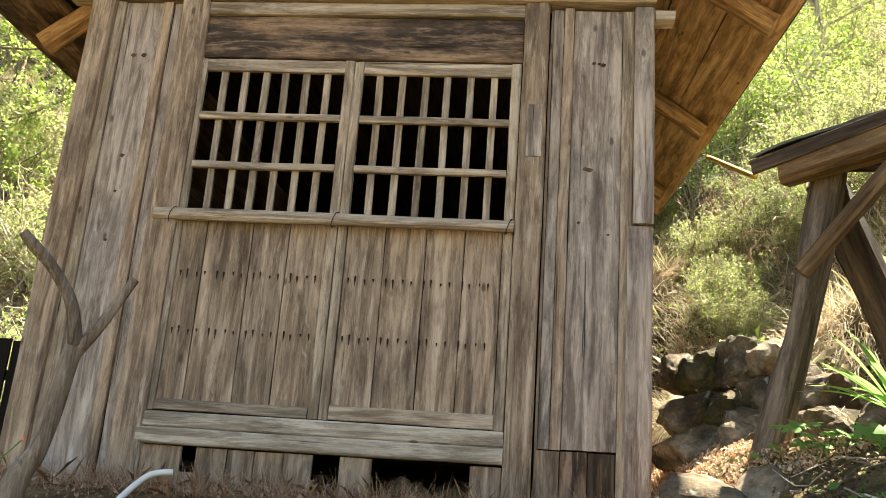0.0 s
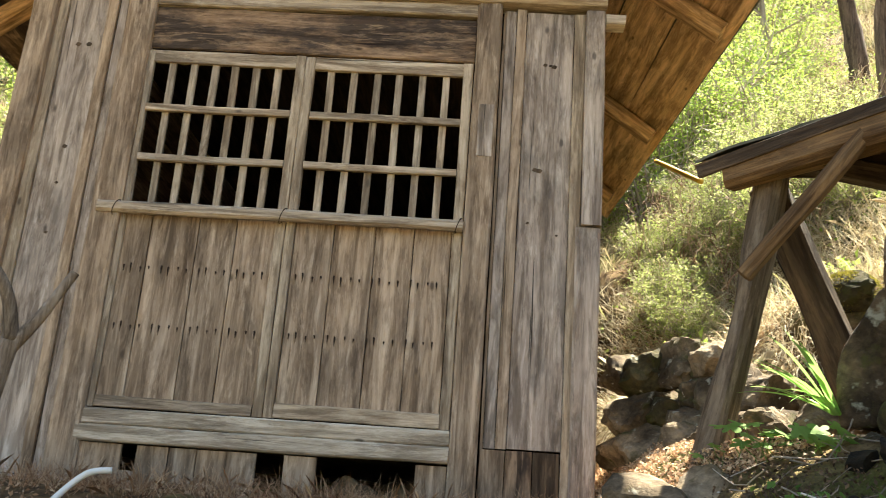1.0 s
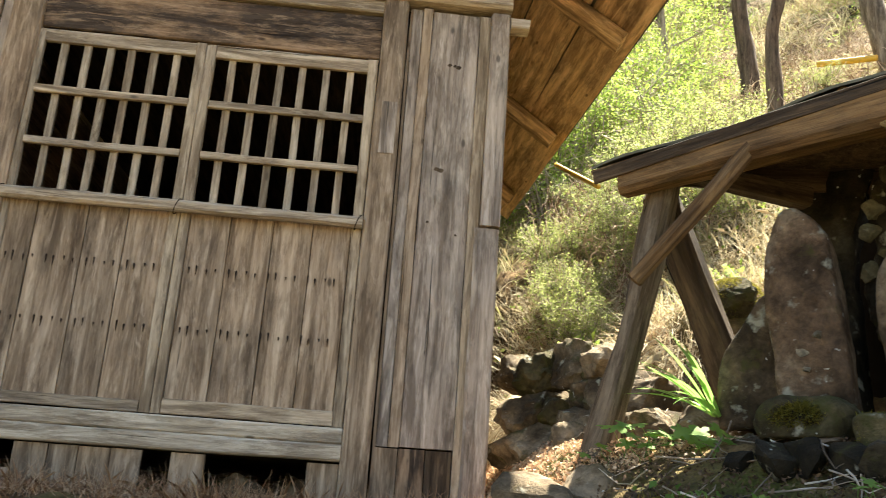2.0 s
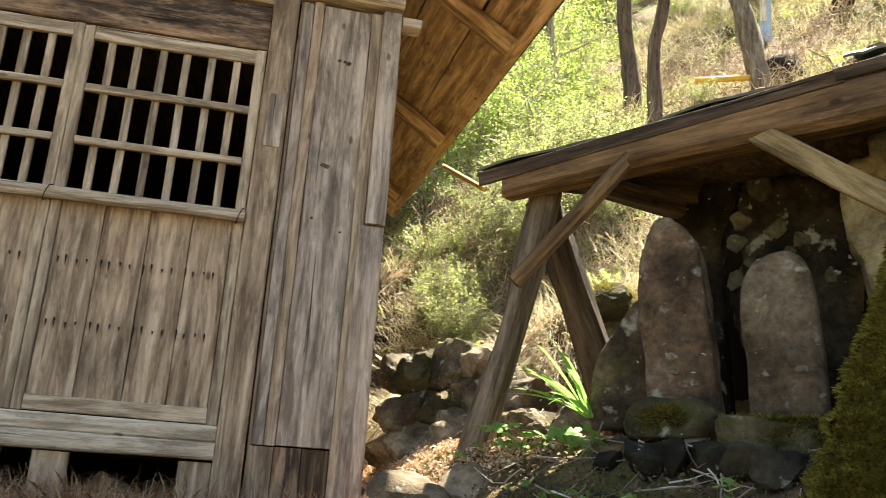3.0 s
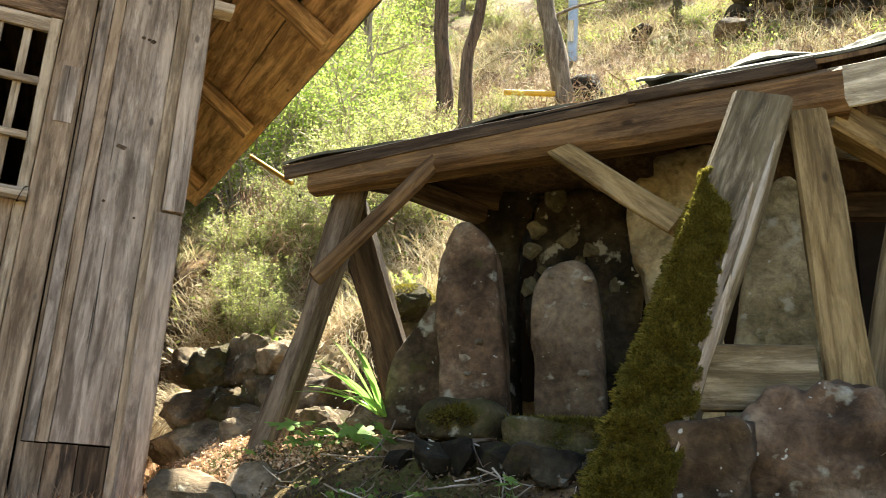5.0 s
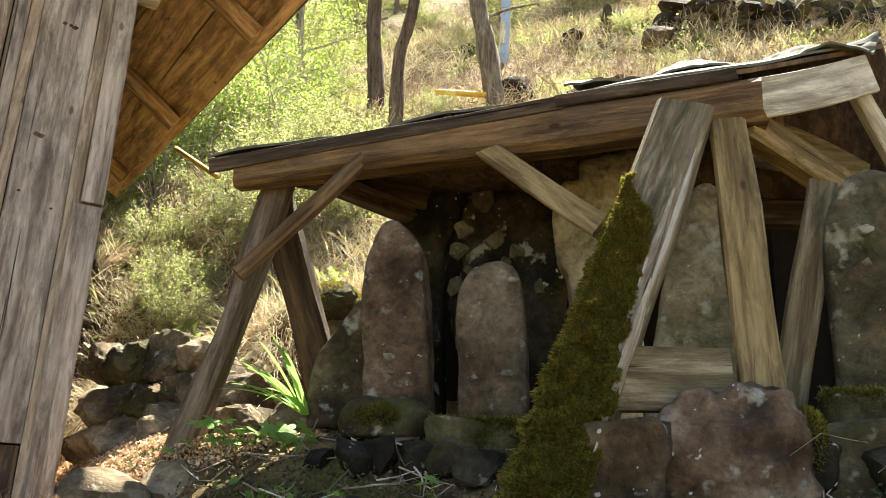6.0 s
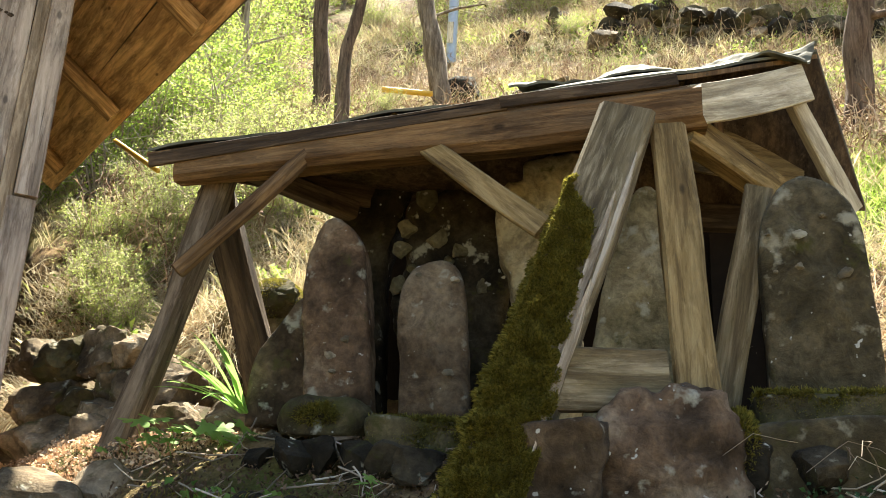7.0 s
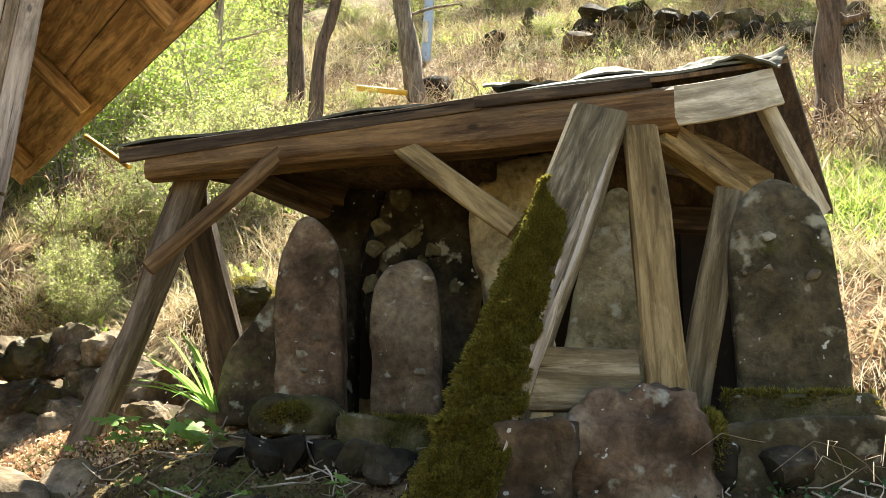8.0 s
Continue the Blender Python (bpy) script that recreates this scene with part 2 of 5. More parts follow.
# Damp litter, darkened further: the ledge's shade is put into this colour.
M_DAMP_SHADE = leaf_mat("damp_shaded_leaves", [(0.0, (0.045, 0.027, 0.016)), (0.5, (0.11, 0.068, 0.04)), (1.0, (0.24, 0.16, 0.10))], 0.15, 0.7)
# Lighter litter for the alley; its strong sunlight is put into this colour.
M_SUNLIT_LEAF = leaf_mat("sunlit_leaves", [(0.0, (0.36, 0.20, 0.11)), (0.5, (0.62, 0.40, 0.24)), (1.0, (0.82, 0.64, 0.44))], 0.2, 0.8)
M_HILLGRASS = leaf_mat("hill_grass", [(0.0, (0.27, 0.21, 0.11)), (0.45, (0.48, 0.40, 0.24)), (0.8, (0.68, 0.60, 0.42)), (1.0, (0.36, 0.38, 0.12))], 0.3, 0.8)
M_SPRING = leaf_mat("spring_leaf", [(0.0, (0.15, 0.25, 0.04)), (0.5, (0.31, 0.42, 0.08)), (1.0, (0.50, 0.57, 0.17))], 0.55)
M_OLIVE = leaf_mat("olive_leaf", [(0.0, (0.20, 0.25, 0.07)), (0.5, (0.34, 0.40, 0.12)), (1.0, (0.52, 0.55, 0.24))], 0.55)
M_GREEN = leaf_mat("green_leaf", [(0.0, (0.09, 0.18, 0.035)), (0.5, (0.17, 0.30, 0.065)), (1.0, (0.28, 0.42, 0.11))], 0.5)
M_MOSS = leaf_mat("moss", [(0.0, (0.10, 0.092, 0.018)), (0.5, (0.19, 0.17, 0.032)), (1.0, (0.30, 0.26, 0.055))], 0.4, 0.9)
M_CONIFER = leaf_mat("conifer_needles", [(0.0, (0.02, 0.05, 0.02)), (1.0, (0.07, 0.14, 0.05))], 0.2)
M_BUD = plain("orange_bud", (0.6, 0.22, 0.1), 0.6)
M_GROUND = ground_mat()


# ---- builders ----
def mesh_from(verts, faces, mat, smooth=False):
    me = bpy.data.meshes.new("m")
    me.from_pydata([tuple(v) for v in verts], [], [tuple(f) for f in faces])
    me.materials.append(mat)
    if smooth:
        me.shade_smooth()
    me.update()
    return me


def soup(verts, size, mat):
    """Many loose pieces, each of `size` corners, from one array of corners."""
    n = len(verts)
    me = bpy.data.meshes.new("m")
    me.vertices.add(n)
    me.vertices.foreach_set("co", np.asarray(verts, dtype=np.float32).ravel())
    me.loops.add(n)
    me.loops.foreach_set("vertex_index", np.arange(n, dtype=np.int32))
    me.polygons.add(n // size)
    me.polygons.foreach_set("loop_start", np.arange(0, n, size, dtype=np.int32))
    me.materials.append(mat)
    me.update(calc_edges=True)
    me.validate()
    return me


def thing(name, at, label, category, group="", kind=""):
    ob = new(name)
    ob.empty_display_size = 0.1
    ob.matrix_world = Matrix.Translation(at)
    return tagged(ob, label, category, group, kind)


WORLD = {}


def part(name, me, parent, m=None, label="", kind=""):
    """One mesh under a thing or a part; m is its pose in the world."""
    ob = new(name, me)
    m = m or Matrix()
    if parent is not None:
        ob.parent = parent
        pw = WORLD.get(parent.name, parent.matrix_basis)
        ob.matrix_basis = pw.inverted() @ m
    else:
        ob.matrix_basis = m
    WORLD[ob.name] = m.copy()
    if label or kind:
        tagged(ob, label, kind=kind)
    return ob


def along(a, b, face=(0, -1, 0)):
    """A pose at a whose z runs to b and whose -y side turns to `face`."""
    a, b = Vector(a), Vector(b)
    z = (b - a).normalized()
    y = -Vector(face)
    y = (y - z * y.dot(z)).normalized()
    x = y.cross(z)
    m = Matrix((x, y, z)).transposed().to_4x4()
    m.translation = a
    return m, (b - a).length


def timber(w, h, length, mat, seed=0, wob=0.004, chamfer=0.12, seg=0.12, bend=0.0, taper=1.0):
    """A worn squared timber from the origin along z, w wide in x and h deep in y."""
    n = max(2, int(length / seg))
    c = min(w, h) * chamfer
    ring = [(-w / 2 + c, -h / 2), (w / 2 - c, -h / 2), (w / 2, -h / 2 + c), (w / 2, h / 2 - c),
            (w / 2 - c, h / 2), (-w / 2 + c, h / 2), (-w / 2, h / 2 - c), (-w / 2, -h / 2 + c)]
    verts, faces = [], []
    for i in range(n + 1):
        t = i / n
        k = 1 + (taper - 1) * t
        off = bend * math.sin(math.pi * t)
        for j, (x, y) in enumerate(ring):
            p = Vector((x * 9 + seed * 3.7, y * 9 + seed * 1.3, t * length * 2.2))
            d = noise.noise(p) * wob
            e = noise.noise(p + Vector((9, 4, 2))) * wob
            ez = noise.noise(p * 3) * wob * 1.5 if i in (0, n) else 0
            verts.append((x * k + d + off, y * k + e, t * length + ez))
    for i in range(n):
        for j in range(8):
            a, b = i * 8 + j, i * 8 + (j + 1) % 8
            faces.append((a, b, b + 8, a + 8))
    faces.append(tuple(range(7, -1, -1)))
    faces.append(tuple(n * 8 + j for j in range(8)))
    return mesh_from(verts, faces, mat)


def beam(name, a, b, w, h, mat, parent, face=(0, -1, 0), label="", **kw):
    m, length = along(a, b, face)
    return part(name, timber(w, h, length, mat, seed=len(bpy.data.meshes), **kw), parent, m, label)


def tube_mesh(points, radii, mat, sides=9, knob=0.06, seed=0.0, step=None):
    """A round, slightly uneven stem through the points, smoothed between them."""
    P, R = [Vector(p) for p in points], list(radii)
    pts, rs = [], []
    for i in range(len(P) - 1):
        p0, p1, p2, p3 = P[max(i - 1, 0)], P[i], P[i + 1], P[min(i + 2, len(P) - 1)]
        k = step or 5
        for j in range(k):
            t = j / k
            q = 0.5 * ((2 * p1) + (p2 - p0) * t + (2 * p0 - 5 * p1 + 4 * p2 - p3) * t * t + (3 * p1 - p0 - 3 * p2 + p3) * t ** 3)
            pts.append(q)
            rs.append(R[i] + (R[i + 1] - R[i]) * t)
    pts.append(P[-1])
    rs.append(R[-1])
    verts, faces = [], []
    side = Vector((0.31, 0.87, 0.11))
    for i, (p, r) in enumerate(zip(pts, rs)):
        d = (pts[min(i + 1, len(pts) - 1)] - pts[max(i - 1, 0)]).normalized()
        u = (side - d * side.dot(d)).normalized()
        v = d.cross(u)
        for j in range(sides):
            a = 2 * math.pi * j / sides
            k = r * (1 + knob * 3 * noise.noise(Vector((math.cos(a) * 1.5 + seed, math.sin(a) * 1.5, p.z * 3.0 + p.x))))
            verts.append(p + (u * math.cos(a) + v * math.sin(a)) * k)
    n = len(pts)
    for i in range(n - 1):
        for j in range(sides):
            a, b = i * sides + j, i * sides + (j + 1) % sides
            faces.append((a, b, b + sides, a + sides))
    faces.append(tuple(range(sides - 1, -1, -1)))
    faces.append(tuple((n - 1) * sides + j for j in range(sides)))
    return mesh_from(verts, faces, mat, True)


def stele_mesh(w, h, t, mat, seed=0.0, shoulder=0.72, power=2.2, foot=0.9, rough=0.02, belly=1.0, square=3.2, rings=30, sides=40, relief=()):
    """An upright stone slab with a rounded head, standing on the origin; broad in x, thick in y."""
    verts, faces = [], []
    for i in range(rings + 1):
        s = i / rings
        z = 1 - (1 - s) ** 1.35
        if z > shoulder:
            k = max(0.0, 1 - ((z - shoulder) / (1 - shoulder)) ** power) ** (1 / power)
        else:
            k = foot + (belly - foot) * math.sin(math.pi / 2 * z / shoulder)
            k = k / max(belly, 0.01)
        kt = min(1.0, 0.55 + 0.45 * k)
        for j in range(sides):
            a = 2 * math.pi * j / sides
            ca, sa = math.cos(a), math.sin(a)
            x = math.copysign(abs(ca) ** (2 / square), ca) * w / 2 * k
            y = math.copysign(abs(sa) ** (2 / square), sa) * t / 2 * kt * (1 if k > 0.02 else 0.3)
            p = Vector((x * 4 + seed * 5.1, y * 4 + seed, z * h * 4))
            d = noise.fractal(p, 0.9, 2.1, 4) * rough
            d += noise.noise(p * 4.5) * rough * 0.25
            if y < 0:
                for cx, cz, rx, rz, up in relief:
                    e = ((x / w - cx) / rx) ** 2 + ((z - cz) / rz) ** 2
                    y -= up * max(0.0, 1 - e) ** 0.6
            r = math.hypot(x, y) + 1e-6
            verts.append((x + x / r * d, y + y / r * d, z * h + d * 0.6 * (1 if i else 0)))
    for i in range(rings):
        for j in range(sides):
            a, b = i * sides + j, i * sides + (j + 1) % sides
            faces.append((a, b, b + sides, a + sides))
    faces.append(tuple(range(sides - 1, -1, -1)))
    faces.append(tuple(rings * sides + j for j in range(sides)))
    return mesh_from(verts, faces, mat, True)


def rock_mesh(sx, sy, sz, mat, seed=0.0, rough=0.22, sub=3, flat=0.0):
    """A broken field stone round its middle."""
    bm = bmesh.new()
    bmesh.ops.create_icosphere(bm, subdivisions=sub, radius=1.0)
    rr = random.Random(int(seed * 100) + 7)
    cuts = []
    for _ in range(13):
        n = Vector((rr.gauss(0, 1), rr.gauss(0, 1), rr.gauss(0, 0.8))).normalized()
        cuts.append((n, rr.uniform(0.46, 0.76)))
    for v in bm.verts:
        p = v.co.copy()
        for n, far_ in cuts:
            over = p.dot(n) - far_
            if over > 0:
                p -= n * over * 0.93
        q = p * 1.6 + Vector((seed * 7.3, seed * 2.9, seed))
        p = p * (1.28 + noise.fractal(q, 0.8, 2.0, 5) * rough * 0.8 + noise.noise(q * 5) * 0.045 + noise.noise(q * 11) * 0.022)
        if flat and p.z > flat:
            p.z = flat + (p.z - flat) * 0.25
        v.co = Vector((p.x * sx, p.y * sy, p.z * sz))
    me = bpy.data.meshes.new("m")
    bm.to_mesh(me)
    bm.free()
    me.materials.append(mat)
    me.shade_smooth()
    me.set_sharp_from_angle(angle=0.42)
    return me


def smooth(a, b, v):
    t = np.clip((v - a) / (b - a), 0, 1)
    return t * t * (3 - 2 * t)


# ---- ground ----
def height(x, y):
    """The ground: a bank in front, the hall's terrace, the shelter's ledge and the hillside behind."""
    x, y = np.asarray(x, float), np.asarray(y, float)
    q = (x - 2.45) * 0.77 + (y - 3.7) * 0.63
    q = np.minimum(q, (x - 1.75) * 1.2 + 0.1)
    ledge = np.interp(q, [-9, -3.65, -2.2, -1.45, -1.05, -0.6, 0.25], [-2.6, -0.45, 0.55, 1.2, 1.34, 1.57, 1.68])
    terrace = np.interp(y, [-9, -0.5, 1.5, 2.8, 3.5, 5, 9], [-2.6, -0.45, 0.4, 0.98, 1.22, 1.35, 1.5])
    low = terrace + (np.where(q > -1.6, np.maximum(ledge, terrace), ledge) - terrace) * smooth(1.5, 2.0, x)
    hill = -0.75 + 0.46 * x + 0.45 * y
    hill = hill + 0.12 * np.sin(x * 1.3 + y * 0.7) * np.cos(y * 0.9 - x * 0.4) + 0.25 * np.sin((x * 0.7 + y * 0.7) * 1.1)
    hill = hill + 0.2 * np.maximum(0, 0.7 * x + 0.7 * y - 14)
    hill = hill + 0.34 * np.exp(-((x - 2.75) ** 2 / 0.35 + (y - 4.05) ** 2 / 0.16))
    hill = hill - 0.5 * smooth(3.8, 2.5, x) * smooth(4.2, 5.2, y)
    w = smooth(0.10, 0.55, q)
    z = low + (np.maximum(hill, low) - low) * w
    far = 0.8 * (y - 9) * smooth(9, 16, y)
    z = np.where(x < 3, z + (np.maximum(z, far) - z) * smooth(3.0, -1.0, x), z)
    return np.minimum(z, 140.0)


def zat(x, y):
    return float(height(x, y))


def spaced(lo, a, b, hi, fine, coarse):
    left = a - (np.linspace(0, 1, coarse)[::-1] ** 2.2) * (a - lo)
    right = b + (np.linspace(0, 1, coarse) ** 2.2) * (hi - b)
    return np.concatenate([left[:-1], np.arange(a, b, fine), right])


gx, gy = spaced(-900, -2.5, 9, 900, 0.06, 40), spaced(-900, 0.5, 9, 900, 0.06, 40)
X, Y = np.meshgrid(gx, gy, indexing="ij")
Z = height(X, Y)
near = (np.abs(X - 3) < 9) & (np.abs(Y - 4) < 9)
bumps = np.array([[noise.fractal(Vector((float(a) * 2.3, float(b) * 2.3, 0.4)), 0.9, 2.0, 4) if k else 0.0 for a, b, k in zip(ra, rb, rk)] for ra, rb, rk in zip(X, Y, near)])
Z = Z + bumps * 0.05
nx, ny = len(gx), len(gy)
idx = np.arange(nx * ny).reshape(nx, ny)
quads = np.stack([idx[:-1, :-1], idx[1:, :-1], idx[1:, 1:], idx[:-1, 1:]], -1).reshape(-1, 4)
ground = part("ground", mesh_from(np.stack([X, Y, Z], -1).reshape(-1, 3).tolist(), quads.tolist(), M_GROUND, True), None)
tagged(ground, "steep hillside soil with fallen leaves and thin grass", "ground", kind="structure")


# ---- the hall ----
FY = 4.0
hall = thing("wooden_hall", (0, FY, 1.25), "small weathered unpainted timber chapel with latticed sliding doors on a bank", "building")


def upright(name, x0, x1, z0, z1, mat, parent, y=FY, thick=0.03, label="", wob=0.003, lean=0.0):
    """A vertical board or post whose face lies at y."""
    return beam(name, ((x0 + x1) / 2, y + thick / 2, z0), ((x0 + x1) / 2 + lean, y + thick / 2, z1), x1 - x0, thick, mat, parent, label=label, wob=wob, chamfer=0.10)


def lying(name, x0, x1, z0, z1, mat, parent, y=FY, thick=0.04, label="", dz=0.0, wob=0.004, chamfer=0.12):
    """A horizontal board or rail whose face lies at y."""
    zc = (z0 + z1) / 2
    return beam(name, (x0, y + thick / 2, zc), (x1, y + thick / 2, zc + dz), z1 - z0, thick, mat, parent, label=label, wob=wob, chamfer=chamfer)


# posts of the frame
upright("corner_post", -1.615, -1.475, 1.18, 4.0, M_WALL, hall, FY - 0.05, 0.14, wob=0.006, lean=0.03)
upright("door_post", -1.045, -0.885, 1.18, 4.0, M_WALL, hall, FY - 0.03, 0.13, wob=0.005)
upright("door_post", 0.93, 1.068, 1.18, 4.0, M_WALL, hall, FY - 0.03, 0.13, wob=0.005)
upright("corner_post", 1.508, 1.634, 1.18, 2.705, M_GREY, hall, FY - 0.02, 0.13, wob=0.006)
upright("corner_post_facing", 1.532, 1.636, 2.712, 3.955, M_GREY, hall, FY - 0.04, 0.15, wob=0.007)
upright("post_patch", 0.968, 1.05, 3.065, 3.36, M_GREY, hall, FY - 0.038, 0.012)

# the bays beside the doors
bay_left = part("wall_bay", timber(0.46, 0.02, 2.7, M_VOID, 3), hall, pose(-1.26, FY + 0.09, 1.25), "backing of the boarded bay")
for x0, x1, y, m in ((-1.475, -1.40, 0.0, M_PALE), (-1.398, -1.172, 0.016, M_GREY), (-1.168, -1.112, 0.0, M_WALL), (-1.11, -1.047, 0.02, M_GREY)):
    upright("plank", x0, x1, 1.285, 3.97, m, bay_left, FY + y, 0.024)
def knot(x, z, size, y, bay):
    verts = [(size * (1 + 0.3 * math.sin(j * 2.1)) * math.cos(2 * math.pi * j / 12), 0, size * 0.8 * math.sin(2 * math.pi * j / 12)) for j in range(12)]
    verts += [(u * 1.05, 0.006, w) for u, _, w in verts]
    part("knot", mesh_from(verts, [tuple(range(12))] + [(j, j + 12, (j + 1) % 12 + 12, (j + 1) % 12) for j in range(12)], M_DARKWOOD), bay, pose(x, y, z), "dark knot in the board")


for x, z, size in ((-1.306, 3.63, 0.014), (-1.245, 3.632, 0.015), (-1.267, 3.011, 0.013), (-1.272, 2.80, 0.009), (-1.275, 2.519, 0.01)):
    knot(x, z, size, FY + 0.0135, bay_left)
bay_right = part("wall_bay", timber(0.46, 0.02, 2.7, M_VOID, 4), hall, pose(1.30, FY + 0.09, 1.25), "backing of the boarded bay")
for x0, x1, z0, z1, y, m in ((1.076, 1.0905, 1.3, 3.96, 0.02, M_WALL), (1.092, 1.148, 1.56, 3.96, 0.012, M_GREY), (1.15, 1.203, 1.56, 3.965, 0.0, M_WALL), (1.206, 1.468, 1.565, 3.955, 0.013, M_GREY), (1.47, 1.53, 1.3, 3.95, 0.0, M_PALE), (1.08, 1.2, 1.2, 1.552, 0.004, M_WALL),
                             (1.203, 1.333, 1.2, 1.556, 0.008, M_LINTEL), (1.337, 1.466, 1.2, 1.555, 0.012, M_DARKWOOD)):
    upright("plank", x0, x1, z0, z1, m, bay_right, FY + y, 0.024)

for x, z, size in ((1.316, 3.635, 0.011), (1.345, 3.632, 0.009), (1.366, 3.625, 0.014), (1.285, 3.018, 0.013), (1.308, 3.012, 0.015), (1.258, 2.72, 0.008), (1.41, 2.66, 0.007)):
    knot(x, z, size, FY + 0.0105, bay_right)

# beams over and under the doors
lying("head_beam", -1.75, 1.64, 3.982, 4.14, M_PALE, hall, FY - 0.06, 0.16)
lying("beam_end", 1.642, 1.745, 3.885, 3.945, M_PALE, hall, FY - 0.03, 0.10)
lying("lintel_rail", -0.884, 0.928, 3.895, 3.972, M_PALE, hall, FY - 0.012, 0.07, dz=0.01)
lying("lintel_board", -0.884, 0.928, 3.632, 3.892, M_LINTEL, hall, FY + 0.012, 0.045, "reddish brown weathered lintel board with dark staining", wob=0.006)
lying("threshold_beam", -0.915, 0.928, 1.545, 1.624, M_SILVER, hall, FY - 0.02, 0.12, dz=0.004)
lying("threshold_beam", -0.912, 0.928, 1.462, 1.542, M_SILVER, hall, FY - 0.03, 0.12, dz=0.008)
lying("ground_sill", -1.60, -0.88, 1.21, 1.28, M_GREY, hall, FY - 0.07, 0.16)
for x0, x1, z0 in ((-0.91, -0.676, 1.18), (-0.674, -0.6, 1.18), (-0.598, -0.44, 1.18), (-0.436, -0.302, 1.18), (-0.296, -0.15, 1.18), (-0.147, -0.004, 1.18), (0.132, 0.292, 1.18), (0.776, 0.925, 1.18)):
    top = 1.335 if x0 == -0.674 else 1.458
    upright("skirting_board", x0, x1, z0, top, M_WALL, hall, FY + 0.005, 0.022)


def door_leaf(x0, x1, bars, seams, rail0):
    """A sliding door: lattice above, nailed boards below."""
    leaf = part("door", timber(0.05, 0.035, 1.98, M_PALE, 7), hall, pose(x0 + 0.025, FY + 0.022, 1.632), "sliding door with open lattice over nailed boards")
    upright("stile", x1 - 0.052, x1, 1.632, 3.618, M_PALE, leaf, FY + 0.004, 0.036)
    lying("rail", x0 + 0.052, x1 - 0.054, 3.542, 3.616, M_PALE, leaf, FY + 0.008, 0.03)
    for z0, z1 in ((3.244, 3.284), (2.954, 2.992)):
        lying("rail", x0 + 0.052, x1 - 0.054, z0, z1, M_PALE, leaf, FY - 0.002, 0.03)
    lying("rail", x0 + 0.052, x1 - 0.054, 1.634, rail0, M_PALE, leaf, FY + 0.001, 0.034)
    for i, x in enumerate(bars):
        upright("lattice_bar", x - 0.019, x + 0.019, 2.69, 3.548, M_PALE, leaf, FY + 0.026, 0.022, lean=0.004 * (i % 3 - 1))
    for a, b in zip(seams[:-1], seams[1:]):
        upright("plank", a + 0.002, b - 0.002, rail0 - 0.005, 2.66, M_WALL, leaf, FY + 0.014 + 0.003 * ((a * 100) % 2), 0.018)
    for z in (2.36, 2.05):
        verts, faces = [], []
        x = seams[0] + 0.03
        k = 0
        while x < seams[-1] - 0.01:
            zz, hh = z + 0.006 * math.sin(k * 2.3), 0.016 + 0.008 * math.sin(k * 1.7)
            b = len(verts)
            y = FY + 0.0115
            ring = [(0, -hh * 1.6), (0.0035, -hh * 0.2), (0.0045, hh * 0.5), (0, hh * 0.8), (-0.0045, hh * 0.5), (-0.0035, -hh * 0.2)]
            verts += [(x + u, y, zz + v) for u, v in ring] + [(x + u, y + 0.006, zz + v) for u, v in ring]
            faces += [tuple(b + j for j in range(6))] + [(b + j, b + 6 + j, b + 6 + (j + 1) % 6, b + (j + 1) % 6) for j in range(6)]
            x += (0.036, 0.052, 0.044, 0.067)[k % 4]
            k += 1
        part("nail_row", mesh_from(verts, faces, M_NAIL), leaf, None, "row of rusted hand-cut nails", "stuff")
    return leaf


door_leaf(-0.905, -0.004, [-0.747 + 0.1175 * i for i in range(6)], [-0.855, -0.715, -0.46, -0.262, -0.056], 1.69)
door_leaf(-0.001, 0.925, [0.145 + 0.126 * i for i in range(6)], [0.05, 0.256, 0.474, 0.675, 0.872], 1.706)
lying("sill_rail", -1.0, 0.925, 2.638, 2.70, M_PALE, hall, FY - 0.055, 0.05, "rounded rail tied across the doors", wob=0.006, chamfer=0.3)
for x, z in ((-0.015, 2.668), (-0.9, 2.665), (0.9, 2.668)):
    verts = [(x + 0.014 * math.cos(a) + 0.004 * k, FY - 0.033 + 0.036 * math.sin(a) , z + 0.04 * math.cos(a)) for k in range(3) for a in [2 * math.pi * j / 12 for j in range(12)]]
    part("wire_tie", tube_mesh(verts[:12] + verts[12:13], [0.0025] * 13, M_NAIL, 5, 0, step=2), hall)

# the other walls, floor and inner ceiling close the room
# Rear wall, floor and ceiling have the room's inner shade put into their colour.
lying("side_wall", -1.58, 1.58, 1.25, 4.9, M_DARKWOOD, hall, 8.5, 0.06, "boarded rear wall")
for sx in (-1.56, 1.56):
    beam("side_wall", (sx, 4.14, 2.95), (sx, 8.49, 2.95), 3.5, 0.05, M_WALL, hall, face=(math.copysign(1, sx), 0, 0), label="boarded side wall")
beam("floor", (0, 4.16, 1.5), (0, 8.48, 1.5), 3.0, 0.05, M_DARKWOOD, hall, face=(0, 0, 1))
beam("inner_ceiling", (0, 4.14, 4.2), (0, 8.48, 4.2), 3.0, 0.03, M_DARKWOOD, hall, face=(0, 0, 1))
verts = [(-1.75, FY + 0.02, 4.145), (1.75, FY + 0.02, 4.145), (1.75, FY + 0.02, 4.75), (0, FY + 0.02, 5.9), (-1.75, FY + 0.02, 4.55)]
verts += [(x, y + 0.03, z) for x, y, z in verts]
